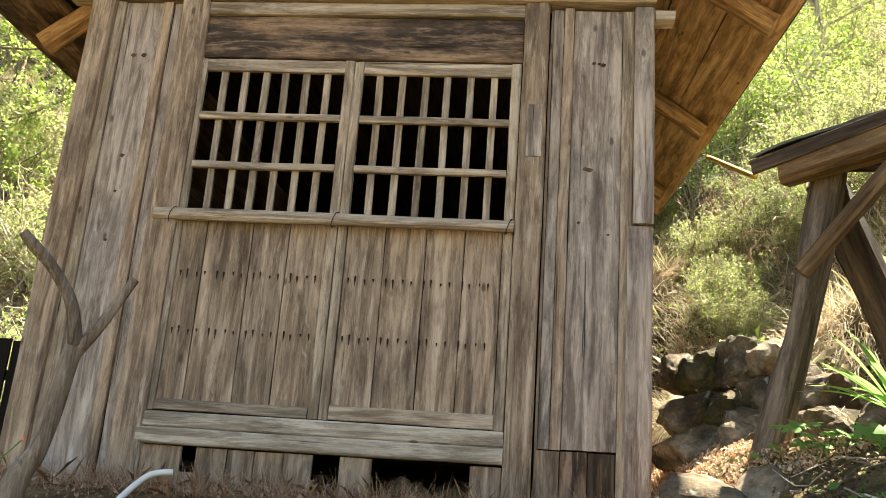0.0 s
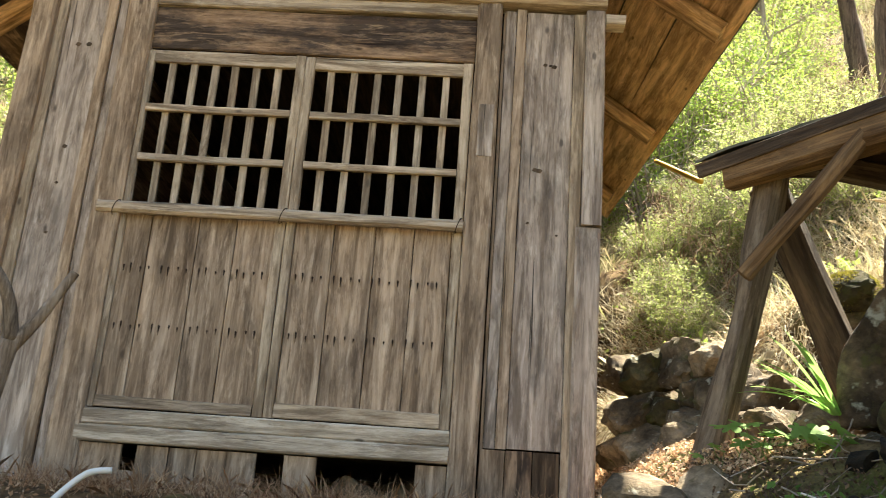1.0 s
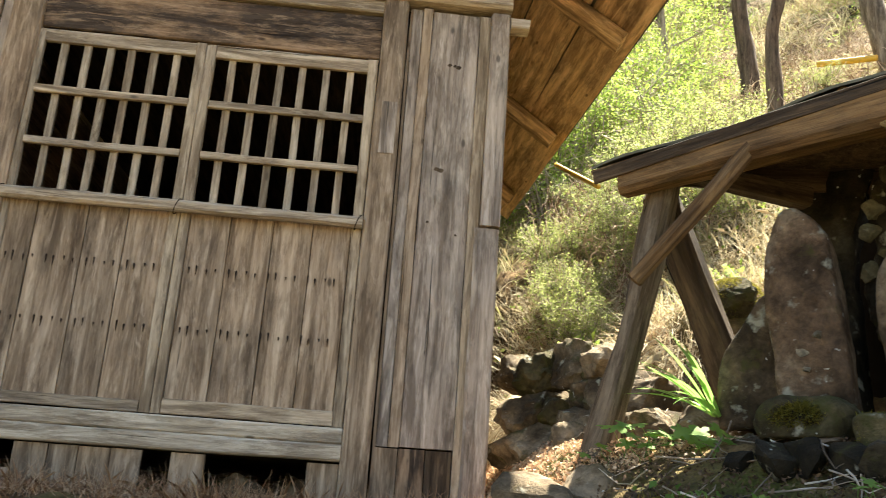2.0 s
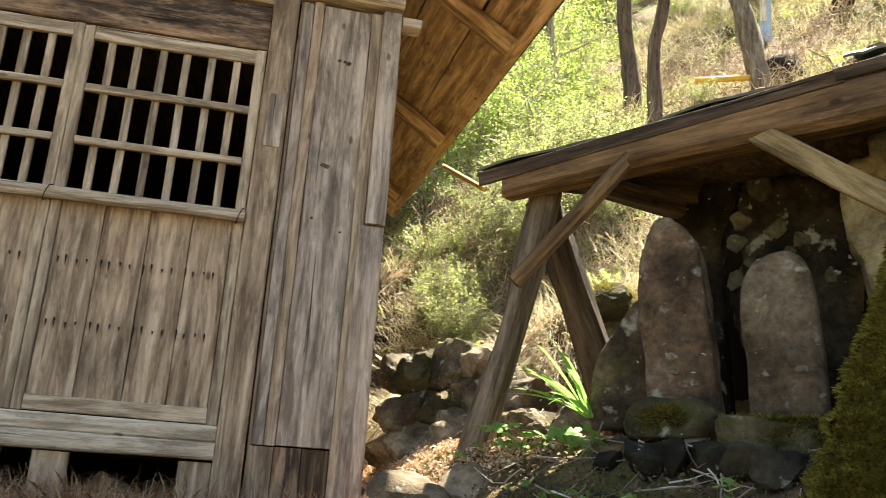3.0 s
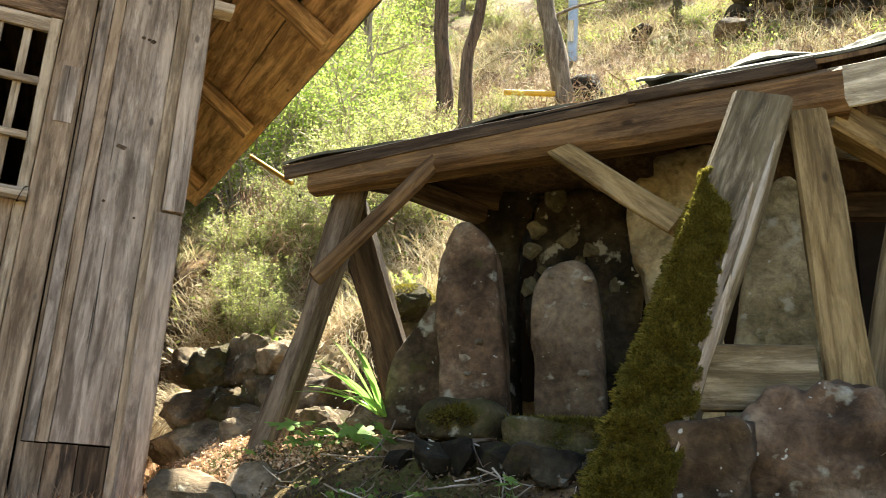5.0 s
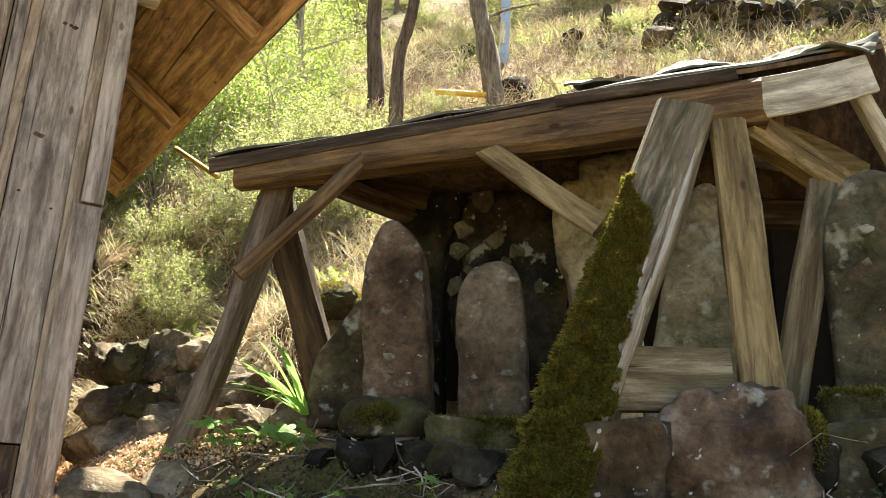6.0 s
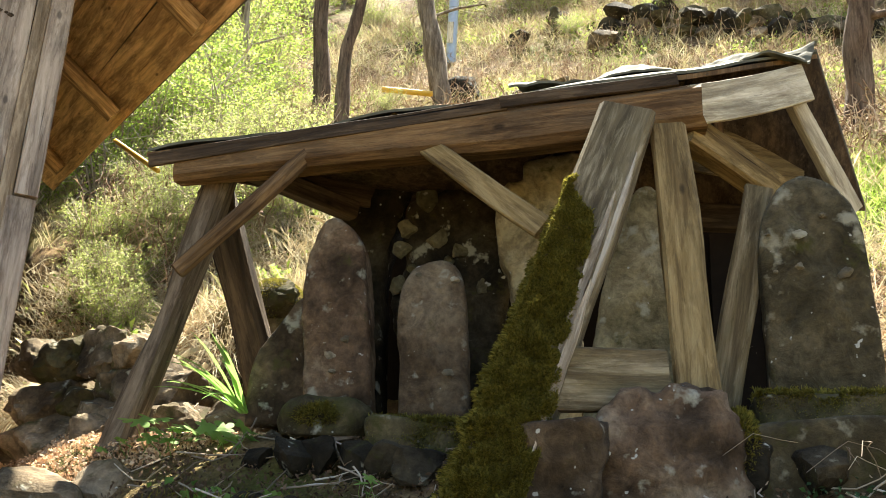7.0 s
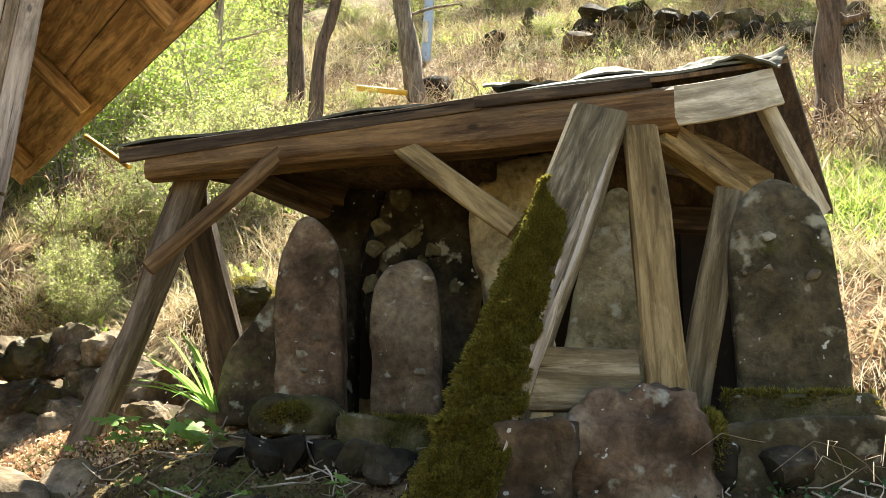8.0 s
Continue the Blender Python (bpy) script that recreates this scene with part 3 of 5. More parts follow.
part("gable_wall", mesh_from(verts, [(0, 1, 2, 3, 4), (9, 8, 7, 6, 5)] + [(i, i + 5, (i + 1) % 5 + 5, (i + 1) % 5) for i in range(5)], M_WALL), hall)
# carved block and a stored pot under the floor
for x, y, z, s in ((0.42, 4.35, 1.3, 0.09), (0.52, 4.3, 1.27, 0.07), (0.66, 4.5, 1.3, 0.1), (0.35, 4.5, 1.28, 0.08)):
    rk = part("foundation_stone", rock_mesh(s, s * 0.8, s * 0.8, M_ROCK, x * 9), None, pose(x, y, z + 0.03))
    tagged(rk, "rough stone in the gap beneath the hall floor", "stone", "stones under the hall")

# roof, its boards running front to back
roof = part("roof", mesh_from([(0, 3.2, 6.3), (0, 8.9, 6.3), (2.78, 3.2, 4.46), (2.33, 8.9, 4.46), (-2.62, 3.2, 4.22), (-2.5, 8.9, 4.22),
                               (0, 3.2, 6.4), (0, 8.9, 6.4), (2.8, 3.2, 4.54), (2.35, 8.9, 4.54), (-2.64, 3.2, 4.3), (-2.52, 8.9, 4.3)],
                              [(0, 2, 3, 1), (0, 1, 5, 4), (6, 7, 9, 8), (6, 10, 11, 7), (2, 8, 9, 3), (4, 5, 11, 10), (0, 6, 8, 2), (0, 4, 10, 6), (1, 3, 9, 7), (1, 7, 11, 5)], M_FELT), hall, None, "dark roof covering")
for side, e0, e1, ze in ((1, Vector((2.76, 3.22, 4.43)), Vector((2.31, 8.88, 4.43)), 4.43), (-1, Vector((-2.6, 3.22, 4.19)), Vector((-2.48, 8.88, 4.19)), 4.19)):
    r0, r1 = Vector((0, 3.22, 6.26)), Vector((0, 8.88, 6.26))
    nb = 8
    for i in range(nb):
        a = e0.lerp(r0, (i + 0.5) / nb)
        b = e1.lerp(r1, (i + 0.5) / nb)
        slope = (r0 - e0)
        normal = slope.cross(Vector((0, 1, 0))).normalized()
        if normal.z > 0:
            normal = -normal
        a, b = a + normal * 0.010 * (i % 2), b + normal * 0.010 * (i % 2)
        # Right boards hold bounced light in their colour; left ones use the lintel wood.
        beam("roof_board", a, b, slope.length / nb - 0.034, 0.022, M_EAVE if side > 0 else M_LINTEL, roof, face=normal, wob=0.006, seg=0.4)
    for y in (3.5, 4.92, 6.65, 8.2):
        t = (y - 3.22) / 5.66
        a, b = e0.lerp(e1, t), r0.lerp(r1, t)
        d = (b - a).normalized()
        a = a + d * 0.08 + normal * 0.08
        beam("rafter", a, b + normal * 0.08, 0.165, 0.12, M_EAVE, roof, face=normal, wob=0.008, chamfer=0.25)

# ---- the open shelter over the stones ----
shelter = thing("stone_shelter", (2.8, 2.4, 1.6), "ramshackle low timber shelter with torn felt roof over old stones", "shelter")
OUT = (-0.73, -0.68, 0)
beam("front_beam", (2.06, 3.13, 2.685), (3.56, 1.63, 2.825), 0.11, 0.12, M_SHELTER, shelter, face=(0, 0, 1), wob=0.012, chamfer=0.2, taper=1.55, label="long roughly squared front beam")
beam("post", (1.975, 3.30, 1.40), (2.25, 3.12, 2.73), 0.125, 0.13, M_POST, shelter, face=OUT, wob=0.03, bend=0.012, chamfer=0.25, label="leaning crooked post")
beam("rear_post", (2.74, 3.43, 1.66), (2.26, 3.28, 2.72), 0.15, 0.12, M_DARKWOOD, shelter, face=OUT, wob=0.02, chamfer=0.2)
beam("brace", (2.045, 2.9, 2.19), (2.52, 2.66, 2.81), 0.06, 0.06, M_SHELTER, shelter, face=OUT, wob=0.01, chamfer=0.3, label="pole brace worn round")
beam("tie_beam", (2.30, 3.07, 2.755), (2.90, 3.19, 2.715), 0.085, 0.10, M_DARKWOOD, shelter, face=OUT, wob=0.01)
beam("brace", (2.715, 2.52, 2.875), (3.025, 1.90, 2.31), 0.085, 0.05, M_PROP, shelter, face=OUT, wob=0.008, label="grey diagonal brace")
beam("prop", (3.258, 1.43, 1.62), (3.398, 1.65, 2.70), 0.135, 0.10, M_PROP, shelter, face=OUT, wob=0.012, chamfer=0.12, label="split yellowish log propping the beam")
beam("rear_strut", (3.50, 1.56, 1.66), (3.70, 1.51, 2.50), 0.105, 0.07, M_ASH, shelter, face=OUT, wob=0.012)
beam("tie_beam", (3.52, 1.685, 2.76), (4.106, 1.745, 2.667), 0.125, 0.10, M_PROP, shelter, face=(-0.1, -1, 0), wob=0.008)
beam("barge_board", (3.505, 1.615, 2.83), (4.02, 1.50, 3.04), 0.155, 0.022, M_BOARD, shelter, face=(-0.25, -0.97, 0), wob=0.006, label="sun-bleached warped barge board", bend=0.012)
beam("rafter", (3.97, 1.56, 3.04), (4.37, 1.58, 2.60), 0.085, 0.05, M_BOARD, shelter, face=(-0.3, -0.95, 0), wob=0.008)
# Added panel for the rear roof's lit underside; its light is in the colour.
beam("gable_panel", (3.74, 1.98, 2.96), (4.26, 1.70, 2.90), 0.40, 0.016, M_PROP, shelter, face=(-0.5, -0.86, 0), label="brown panel standing in for the lit underside of the rear roof")
beam("king_strut", (3.73, 1.72, 2.70), (3.74, 1.72, 2.98), 0.06, 0.05, M_SHELTER, shelter)
# Added dark strip that blocks the bright gap between tie beam and roof.
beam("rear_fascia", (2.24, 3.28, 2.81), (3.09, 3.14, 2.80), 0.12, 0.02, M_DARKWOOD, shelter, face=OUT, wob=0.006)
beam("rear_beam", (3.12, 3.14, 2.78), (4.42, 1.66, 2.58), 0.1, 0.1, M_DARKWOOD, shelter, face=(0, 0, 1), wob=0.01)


def bent_sheet(edge_a, edge_b, thick, mat, wave, seed, n=40, k=10):
    """A sheet between two edges (each a pair of ends), with folds and a turned-down lip."""
    a0, a1, b0, b1 = (Vector(p) for p in (*edge_a, *edge_b))
    verts, faces = [], []
    for lay in (0, 1):
        for i in range(n + 1):
            for j in range(k + 1):
                u, v = i / n, j / k
                p = a0.lerp(a1, u).lerp(b0.lerp(b1, u), v)
                w = noise.fractal(Vector((u * 5 + seed, v * 1.6, seed)), 0.9, 2.0, 3) * wave
                w += wave * 0.5 * math.sin(u * 17 + v * 2)
                p = p + Vector((0, 0, w + (thick if lay else 0)))
                verts.append(p)
    o = (n + 1) * (k + 1)
    at = lambda l, i, j: l * o + i * (k + 1) + j
    for i in range(n):
        for j in range(k):
            faces.append((at(1, i, j), at(1, i + 1, j), at(1, i + 1, j + 1), at(1, i, j + 1)))
            faces.append((at(0, i, j), at(0, i, j + 1), at(0, i + 1, j + 1), at(0, i + 1, j)))
    for i in range(n):
        faces.append((at(0, i, 0), at(0, i + 1, 0), at(1, i + 1, 0), at(1, i, 0)))
        faces.append((at(0, i, k), at(1, i, k), at(1, i + 1, k), at(0, i + 1, k)))
    for j in range(k):
        faces.append((at(0, 0, j), at(1, 0, j), at(1, 0, j + 1), at(0, 0, j + 1)))
        faces.append((at(0, n, j), at(0, n, j + 1), at(1, n, j + 1), at(1, n, j)))
    return mesh_from(verts, faces, mat, False)


E_L, E_R = (1.93, 3.19, 2.735), (3.50, 1.64, 2.945)
R_L, R_R = (2.25, 3.30, 2.85), (4.14, 1.52, 3.195)
B_L, B_R = (3.10, 3.15, 2.84), (4.46, 1.58, 2.62)


def lifted(p, d):
    return (p[0], p[1], p[2] + d)


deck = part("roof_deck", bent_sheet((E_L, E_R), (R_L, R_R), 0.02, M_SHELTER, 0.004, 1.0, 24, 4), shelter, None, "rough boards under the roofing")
# Rear slope in dark wood: shade under the roof is put into its colour.
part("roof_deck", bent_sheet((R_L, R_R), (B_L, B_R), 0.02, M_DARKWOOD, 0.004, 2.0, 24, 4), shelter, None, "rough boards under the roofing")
part("roofing_felt", bent_sheet((lifted(E_L, 0.024), lifted(E_R, 0.03)), (lifted(R_L, 0.028), lifted(R_R, 0.035)), 0.012, M_FELT, 0.014, 3.0, 60, 12), deck, None, "grey-black wrinkled roofing felt")
part("roofing_felt", bent_sheet((lifted(R_L, 0.03), lifted(R_R, 0.037)), (lifted(B_L, 0.03), lifted(B_R, 0.03)), 0.012, M_FELT, 0.012, 4.0, 40, 10), deck, None, "grey-black wrinkled roofing felt")
part("felt_flap", bent_sheet(((3.02, 2.12, 2.955), (3.98, 1.47, 3.12)), ((3.3, 2.36, 3.09), (4.16, 1.53, 3.25)), 0.010, M_FELT, 0.042, 8.0, 50, 14), deck, None, "loose crumpled flap of roofing felt")
beam("eaves_board", (1.94, 3.17, 2.715), (3.0, 2.10, 2.872), 0.055, 0.018, M_DARKWOOD, shelter, face=OUT, wob=0.006, label="narrow dark eaves strip")
beam("eaves_board", (2.98, 2.115, 2.875), (3.46, 1.65, 2.935), 0.05, 0.018, M_DARKWOOD, shelter, face=OUT, wob=0.006)

# Added near-black boards; they stand for the deep shade behind the stones.
shade_wall = part("rear_wall", timber(1.2, 0.012, 1.98, M_VOID, 77, seg=0.4), shelter, along((3.26, 3.40, 2.12), (4.44, 1.80, 2.10), OUT)[0], "near-black boards added for the shade behind the stones")
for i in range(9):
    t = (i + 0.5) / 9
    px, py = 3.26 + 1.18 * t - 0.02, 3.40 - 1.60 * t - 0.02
    beam("board", (px, py, 1.62), (px, py, 2.80 - 0.14 * t), 0.236, 0.016, M_VOID, shade_wall, face=OUT)

# thick leaning post, mossy on its lower part, split pale along one edge
moss_log = thing("mossy_post", (2.51, 1.595, 1.2), "thick leaning timber post overgrown with yellow-green moss, bare grey top", "post")
LOG_A, LOG_B = Vector((2.525, 1.58, 1.2)), Vector((3.264, 1.722, 2.745))
LOG_M, LOG_LEN = along(LOG_A, LOG_B, OUT)
part("trunk", timber(0.20, 0.11, LOG_LEN, M_ASH, 41, 0.012, 0.14, 0.06), moss_log, LOG_M)
for x0, w, z0, z1, d in ((0.062, 0.040, 0.46, 1.30, 0.014), (0.082, 0.030, 0.30, 0.92, 0.022), (0.088, 0.02, 0.8, 1.5, 0.006)):
    verts, faces = [], []
    for i in range(15):
        t = i / 14
        k = w * 0.5 * min(1.0, 0.12 + 2.6 * t, 0.1 + 3.4 * (1 - t)) * (1 + 0.35 * noise.noise(Vector((t * 9, x0 * 40, 1))))
        c = x0 + 0.006 * noise.noise(Vector((t * 5, x0 * 60, 4)))
        z = z0 + (z1 - z0) * t
        verts += [(c - k, -0.05, z), (c - k * 0.6, -0.055 - d, z), (c + k * 0.8, -0.057 - d * 0.7, z), (c + k, -0.05, z)]
        if i:
            b = 4 * i
            faces += [(b - 4 + j, b - 4 + (j + 1) % 4, b + (j + 1) % 4, b + j) for j in range(4)]
    faces += [(0, 1, 2, 3), (59, 58, 57, 56)]
    part("splinter", mesh_from(verts, faces, M_SILVER), moss_log, LOG_M, "pale torn strip of split wood")
plank = tagged(part("plank", timber(0.19, 0.045, 0.40, M_ASH, 31, 0.008), None, along((2.785, 1.575, 1.715), (3.215, 1.48, 1.75), OUT)[0]), "weathered grey board wedged on edge between the stones", "plank")

# ---- the stones ----


def monument(name, x, y, z, w, h, t, mat, label, face=(-0.62, -0.78), tilt=0.0, back=0.0, group="stones in the shelter", cat="monument", **kw):
    ang = math.degrees(math.atan2(face[0], -face[1]))
    ob = part(name, stele_mesh(w, h, t, mat, seed=x * 3 + y, **kw), None, pose(x, y, z, back, tilt, ang))
    return tagged(ob, label, cat, group)


def rest(x, y, z, sx, sy, sz, mat, label, seed, turn=0.0, cat="rock", group="rocks by the shelter", name="rock", **kw):
    ob = part(name, rock_mesh(sx, sy, sz, mat, seed, **kw), None, pose(x, y, z, 0, 0, turn))
    return tagged(ob, label, cat, group)


def slab(name, at, outline, thick, mat, label, face=(-0.62, -0.78), rough=0.015, relief=(), back=0.0, group="stones in the shelter", cat="monument", dome=0.12):
    """An upright stone of the given front outline (across, up), with worn edges; at is the foot of its front."""
    n = len(outline)
    ring = []
    for i in range(n - 1):
        p0, p1, p2, p3 = (Vector(outline[min(max(i + k, 0), n - 1)]) for k in (-1, 0, 1, 2))
        m = max(2, int((p2 - p1).length / 0.022))
        for j in range(m):
            t = j / m
            ring.append(0.5 * ((2 * p1) + (p2 - p0) * t + (2 * p0 - 5 * p1 + 4 * p2 - p3) * t * t + (3 * p1 - p0 - 3 * p2 + p3) * t ** 3))
    ring.append(Vector(outline[-1]))
    a, b = Vector(outline[-1]), Vector(outline[0])
    ring += [a.lerp(b, j / 10) for j in range(1, 10)]
    mid = sum(ring, Vector((0, 0))) / len(ring)
    seed = at[0] * 3 + at[1]
    steps = [(0.06, 0), (0.2, 0), (0.34, 0), (0.48, 0), (0.62, 0), (0.75, 0), (0.86, 0.01), (0.94, 0.04), (0.985, 0.12), (1.0, 0.28), (1.0, 0.5), (1.0, 0.75), (0.97, 0.93), (0.85, 1.0), (0.3, 1.0)]
    verts, faces = [], []
    for k, dep in steps:
        for q in ring:
            x, z = mid + (q - mid) * k
            y = dep * thick - dome * thick * (1 - k * k) * (1 if dep < 0.5 else 0)
            p = Vector((x * 4 + seed * 5, y * 4 + seed, z * 4))
            d = noise.fractal(p, 0.9, 2.1, 5) * rough + noise.noise(p * 5) * rough * 0.3
            if dep < 0.5:
                for cx, cz, rx, rz, up in relief:
                    e = ((x - cx) / rx) ** 2 + ((z - cz) / rz) ** 2
                    y -= up * max(0.0, 1 - e) ** 0.6
            g = (q - mid).normalized() * d * k
            verts.append((x + g.x, y - d * (1 if dep < 0.5 else -1), max(z + g.y, -0.01)))
    c = len(ring)
    for i in range(len(steps) - 1):
        faces += [(i * c + j, i * c + (j + 1) % c, (i + 1) * c + (j + 1) % c, (i + 1) * c + j) for j in range(c)]
    faces += [tuple(range(c - 1, -1, -1)), tuple((len(steps) - 1) * c + j for j in range(c))]
    ang = math.degrees(math.atan2(face[0], -face[1]))
    return tagged(part(name, mesh_from(verts, faces, mat, True), None, pose(*at, back, 0, ang)), label, cat, group)


tall_stone = slab("stone_monument", (2.652, 2.694, 1.715), [(-0.126, 0), (-0.152, 0.26), (-0.174, 0.49), (-0.161, 0.655), (-0.11, 0.78), (-0.043, 0.785), (0.045, 0.695), (0.082, 0.565), (0.105, 0.356), (0.138, 0)], 0.17, M_STONE_BROWN,
     "tall reddish-brown gravestone with a sloping head on a mossy base", relief=((-0.03, 0.42, 0.10, 0.30, 0.010), (-0.01, 0.20, 0.06, 0.05, 0.012)))
small_stone = slab("stone_monument", (2.882, 2.353, 1.648), [(-0.129, 0), (-0.146, 0.225), (-0.154, 0.385), (-0.127, 0.53), (-0.082, 0.60), (0.004, 0.63), (0.078, 0.59), (0.11, 0.445), (0.122, 0.23), (0.132, 0)], 0.13, M_STONE_GREY,
     "smaller rounded grey-brown gravestone speckled with lichen", relief=((-0.02, 0.28, 0.075, 0.24, 0.014),))
slab("stone_monument", (2.543, 2.934, 1.66), [(-0.15, 0), (-0.155, 0.11), (-0.142, 0.245), (-0.064, 0.39), (0.043, 0.535), (0.092, 0.345), (0.114, 0)], 0.11, M_STONE_GREY, "dark triangular slab leaning on its neighbour", rough=0.01)
# The next two stones carry the shade under the roof in their colour.
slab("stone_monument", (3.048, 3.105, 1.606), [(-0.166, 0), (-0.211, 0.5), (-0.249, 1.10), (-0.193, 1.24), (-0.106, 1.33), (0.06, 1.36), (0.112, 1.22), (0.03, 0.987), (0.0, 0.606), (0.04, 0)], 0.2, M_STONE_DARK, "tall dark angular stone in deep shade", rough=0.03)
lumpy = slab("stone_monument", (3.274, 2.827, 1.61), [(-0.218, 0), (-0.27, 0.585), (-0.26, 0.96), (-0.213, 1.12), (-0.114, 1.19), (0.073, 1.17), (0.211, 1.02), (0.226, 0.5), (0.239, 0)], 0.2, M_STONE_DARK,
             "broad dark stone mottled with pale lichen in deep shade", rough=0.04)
for i, (u, z, k) in enumerate(((-0.235, 0.99, 0.05), (-0.255, 0.90, 0.045), (-0.265, 0.72, 0.05), (-0.10, 0.94, 0.055), (0.01, 0.89, 0.045), (-0.16, 1.13, 0.07), (-0.04, 0.84, 0.03), (0.12, 0.72, 0.04), (-0.20, 0.80, 0.028))):
    part("lichen_patch", rock_mesh(k * 0.85, 0.028, k * 0.8, M_LICHEN, 3.1 + i * 1.7, rough=0.3), lumpy, lumpy.matrix_basis @ pose(u, -0.02, z, 0, 0, 0), "pale crusty lichen growth")
slab("stone_monument", (3.391, 2.389, 1.62), [(-0.078, 0), (-0.085, 0.52), (-0.097, 0.665), (-0.166, 0.775), (-0.19, 0.86), (-0.186, 0.98), (-0.146, 1.075), (-0.07, 1.115), (-0.061, 1.22), (0.07, 1.24), (0.20, 1.215), (0.23, 0.92), (0.193, 0.53), (0.171, 0)], 0.18, M_STONE_OCHRE,
     "lobed yellow-brown stone with pale lichen patches", rough=0.03)
slab("stone_monument", (3.515, 1.938, 1.60), [(-0.22, 0), (-0.176, 0.35), (-0.112, 0.66), (-0.055, 0.89), (0.011, 1.0), (0.078, 1.0), (0.117, 0.85), (0.138, 0.575), (0.144, 0.315), (0.14, 0)], 0.14, M_STONE_PALE, "tall grey slab with a pointed head behind the props", rough=0.012)
carved = slab("carved_stone", (3.657, 1.309, 1.715), [(-0.14, 0), (-0.144, 0.285), (-0.147, 0.5), (-0.125, 0.63), (-0.074, 0.733), (-0.025, 0.772), (0.027, 0.78), (0.101, 0.745), (0.149, 0.68), (0.177, 0.59), (0.195, 0.39), (0.212, 0.2), (0.212, 0)], 0.13, M_STONE_OLIVE,
     "round-headed grey stone with a worn weathered carving", face=(-0.74, -0.67), rough=0.009, relief=((-0.025, 0.545, 0.045, 0.05, 0.03), (-0.015, 0.36, 0.085, 0.17, 0.022), (0.05, 0.33, 0.05, 0.11, 0.02), (0.01, 0.16, 0.11, 0.12, 0.016)), dome=0.05)
slab("broken_stone", (3.065, 1.36, 1.2), [(-0.255, 0), (-0.235, 0.33), (-0.16, 0.455), (-0.087, 0.50), (-0.05, 0.49), (0.0, 0.525), (0.068, 0.53), (0.149, 0.52), (0.187, 0.48), (0.204, 0.34), (0.205, 0)], 0.2, M_STONE_BROWN,
     "squat broken stone block with reddish lichen", face=(-0.6, -0.8), rough=0.045, dome=0.3)
for owner, spots_ in ((tall_stone, ((-0.03, 0.205, 0.030), (0.022, 0.265, 0.022), (-0.02, 0.14, 0.016))),
                      (small_stone, ((0.062, 0.545, 0.020), (0.055, 0.19, 0.024), (-0.075, 0.56, 0.014))),
                      (carved, ((-0.025, 0.545, 0.030), (-0.03, 0.435, 0.018), (-0.115, 0.56, 0.011), (0.115, 0.42, 0.030), (0.075, 0.36, 0.018), (-0.10, 0.43, 0.010), (0.06, 0.62, 0.014)))):
    for i, (u, z, k) in enumerate(spots_):
        deep = -0.052 if owner is carved and abs(u + 0.02) < 0.04 else -0.012 if owner is carved else -0.024
        part("lichen_patch", rock_mesh(k * 0.8, 0.008, k * 0.62, M_CRUST, 7.3 + i * 2.3 + u, rough=0.5), owner, owner.matrix_basis @ pose(u, deep, z), "pale lichen crust")
monument("broken_stone", 2.77, 1.52, 1.22, 0.26, 0.36, 0.14, M_STONE_GREY, "low dark stone block behind a mossy log", face=(-0.6, -0.8), shoulder=0.9, power=4, foot=1.0, rough=0.05, square=5)
monument("base_stone", 2.60, 2.66, 1.595, 0.34, 0.145, 0.29, M_MOSSROCK, "flat mossy base stone under a gravestone", cat="stone base", shoulder=0.45, power=2.2, foot=0.85, rough=0.03, square=3.4)
monument("base_stone", 2.85, 2.37, 1.46, 0.37, 0.20, 0.32, M_MOSSROCK, "dark squared base stone with moss", cat="stone base", shoulder=0.85, power=4, foot=1.0, rough=0.03, square=6)
monument("base_stone", 3.65, 1.27, 1.60, 0.47, 0.13, 0.30, M_MOSSROCK, "thin mossy plinth under the carved stone", face=(-0.74, -0.67), cat="stone base", shoulder=0.7, power=4, foot=1.0, rough=0.02, square=7)
monument("kerb_stone", 3.53, 1.15, 1.30, 0.62, 0.325, 0.28, M_STONE_OLIVE, "long dressed kerb stone below the plinth", face=(-0.74, -0.67), cat="kerb", shoulder=0.85, power=4, foot=1.0, rough=0.03, square=6)
rest(2.60, 2.55, 1.578, 0.085, 0.06, 0.028, M_STONE_BROWN, "small flat pinkish stone", 5.0, -20)
rest(1.705, 2.90, 1.33, 0.15, 0.14, 0.115, M_ROCK, "squared boulder on the bank edge", 6.0, 15)
rest(1.93, 2.95, 1.375, 0.115, 0.10, 0.085, M_ROCK, "rounded boulder with sunlit top", 7.0)
rest(1.985, 2.72, 1.315, 0.05, 0.05, 0.07, M_STONE_GREY, "small upright whitish stone", 8.0)

# Added boards stand for a dark mass, taken for a shed, beside the hall.
fence = thing("board_fence", (-3.2, 5.6, 1.3), "low near-black boards standing in for a dark mass beside the hall", "fence")
for i in range(14):
    x = -2.25 - 0.17 * i
    beam("board", (x, 5.7 - 0.02 * i, 1.25), (x, 5.7 - 0.02 * i, 2.2 + 0.02 * math.sin(i * 3)), 0.165, 0.02, M_VOID, fence)
beam("fence_rail", (-2.2, 5.74, 1.95), (-4.6, 5.46, 1.95), 0.07, 0.04, M_DARKWOOD, fence)


# ---- plants, litter and small things ----
rng = np.random.default_rng(5)
# Camera position on plan; hill growth is scattered in polar form around it.
EYE_XY = np.array((1.1, -0.48))


def unit(v):
    return v / (np.linalg.norm(v, axis=-1, keepdims=True) + 1e-9)


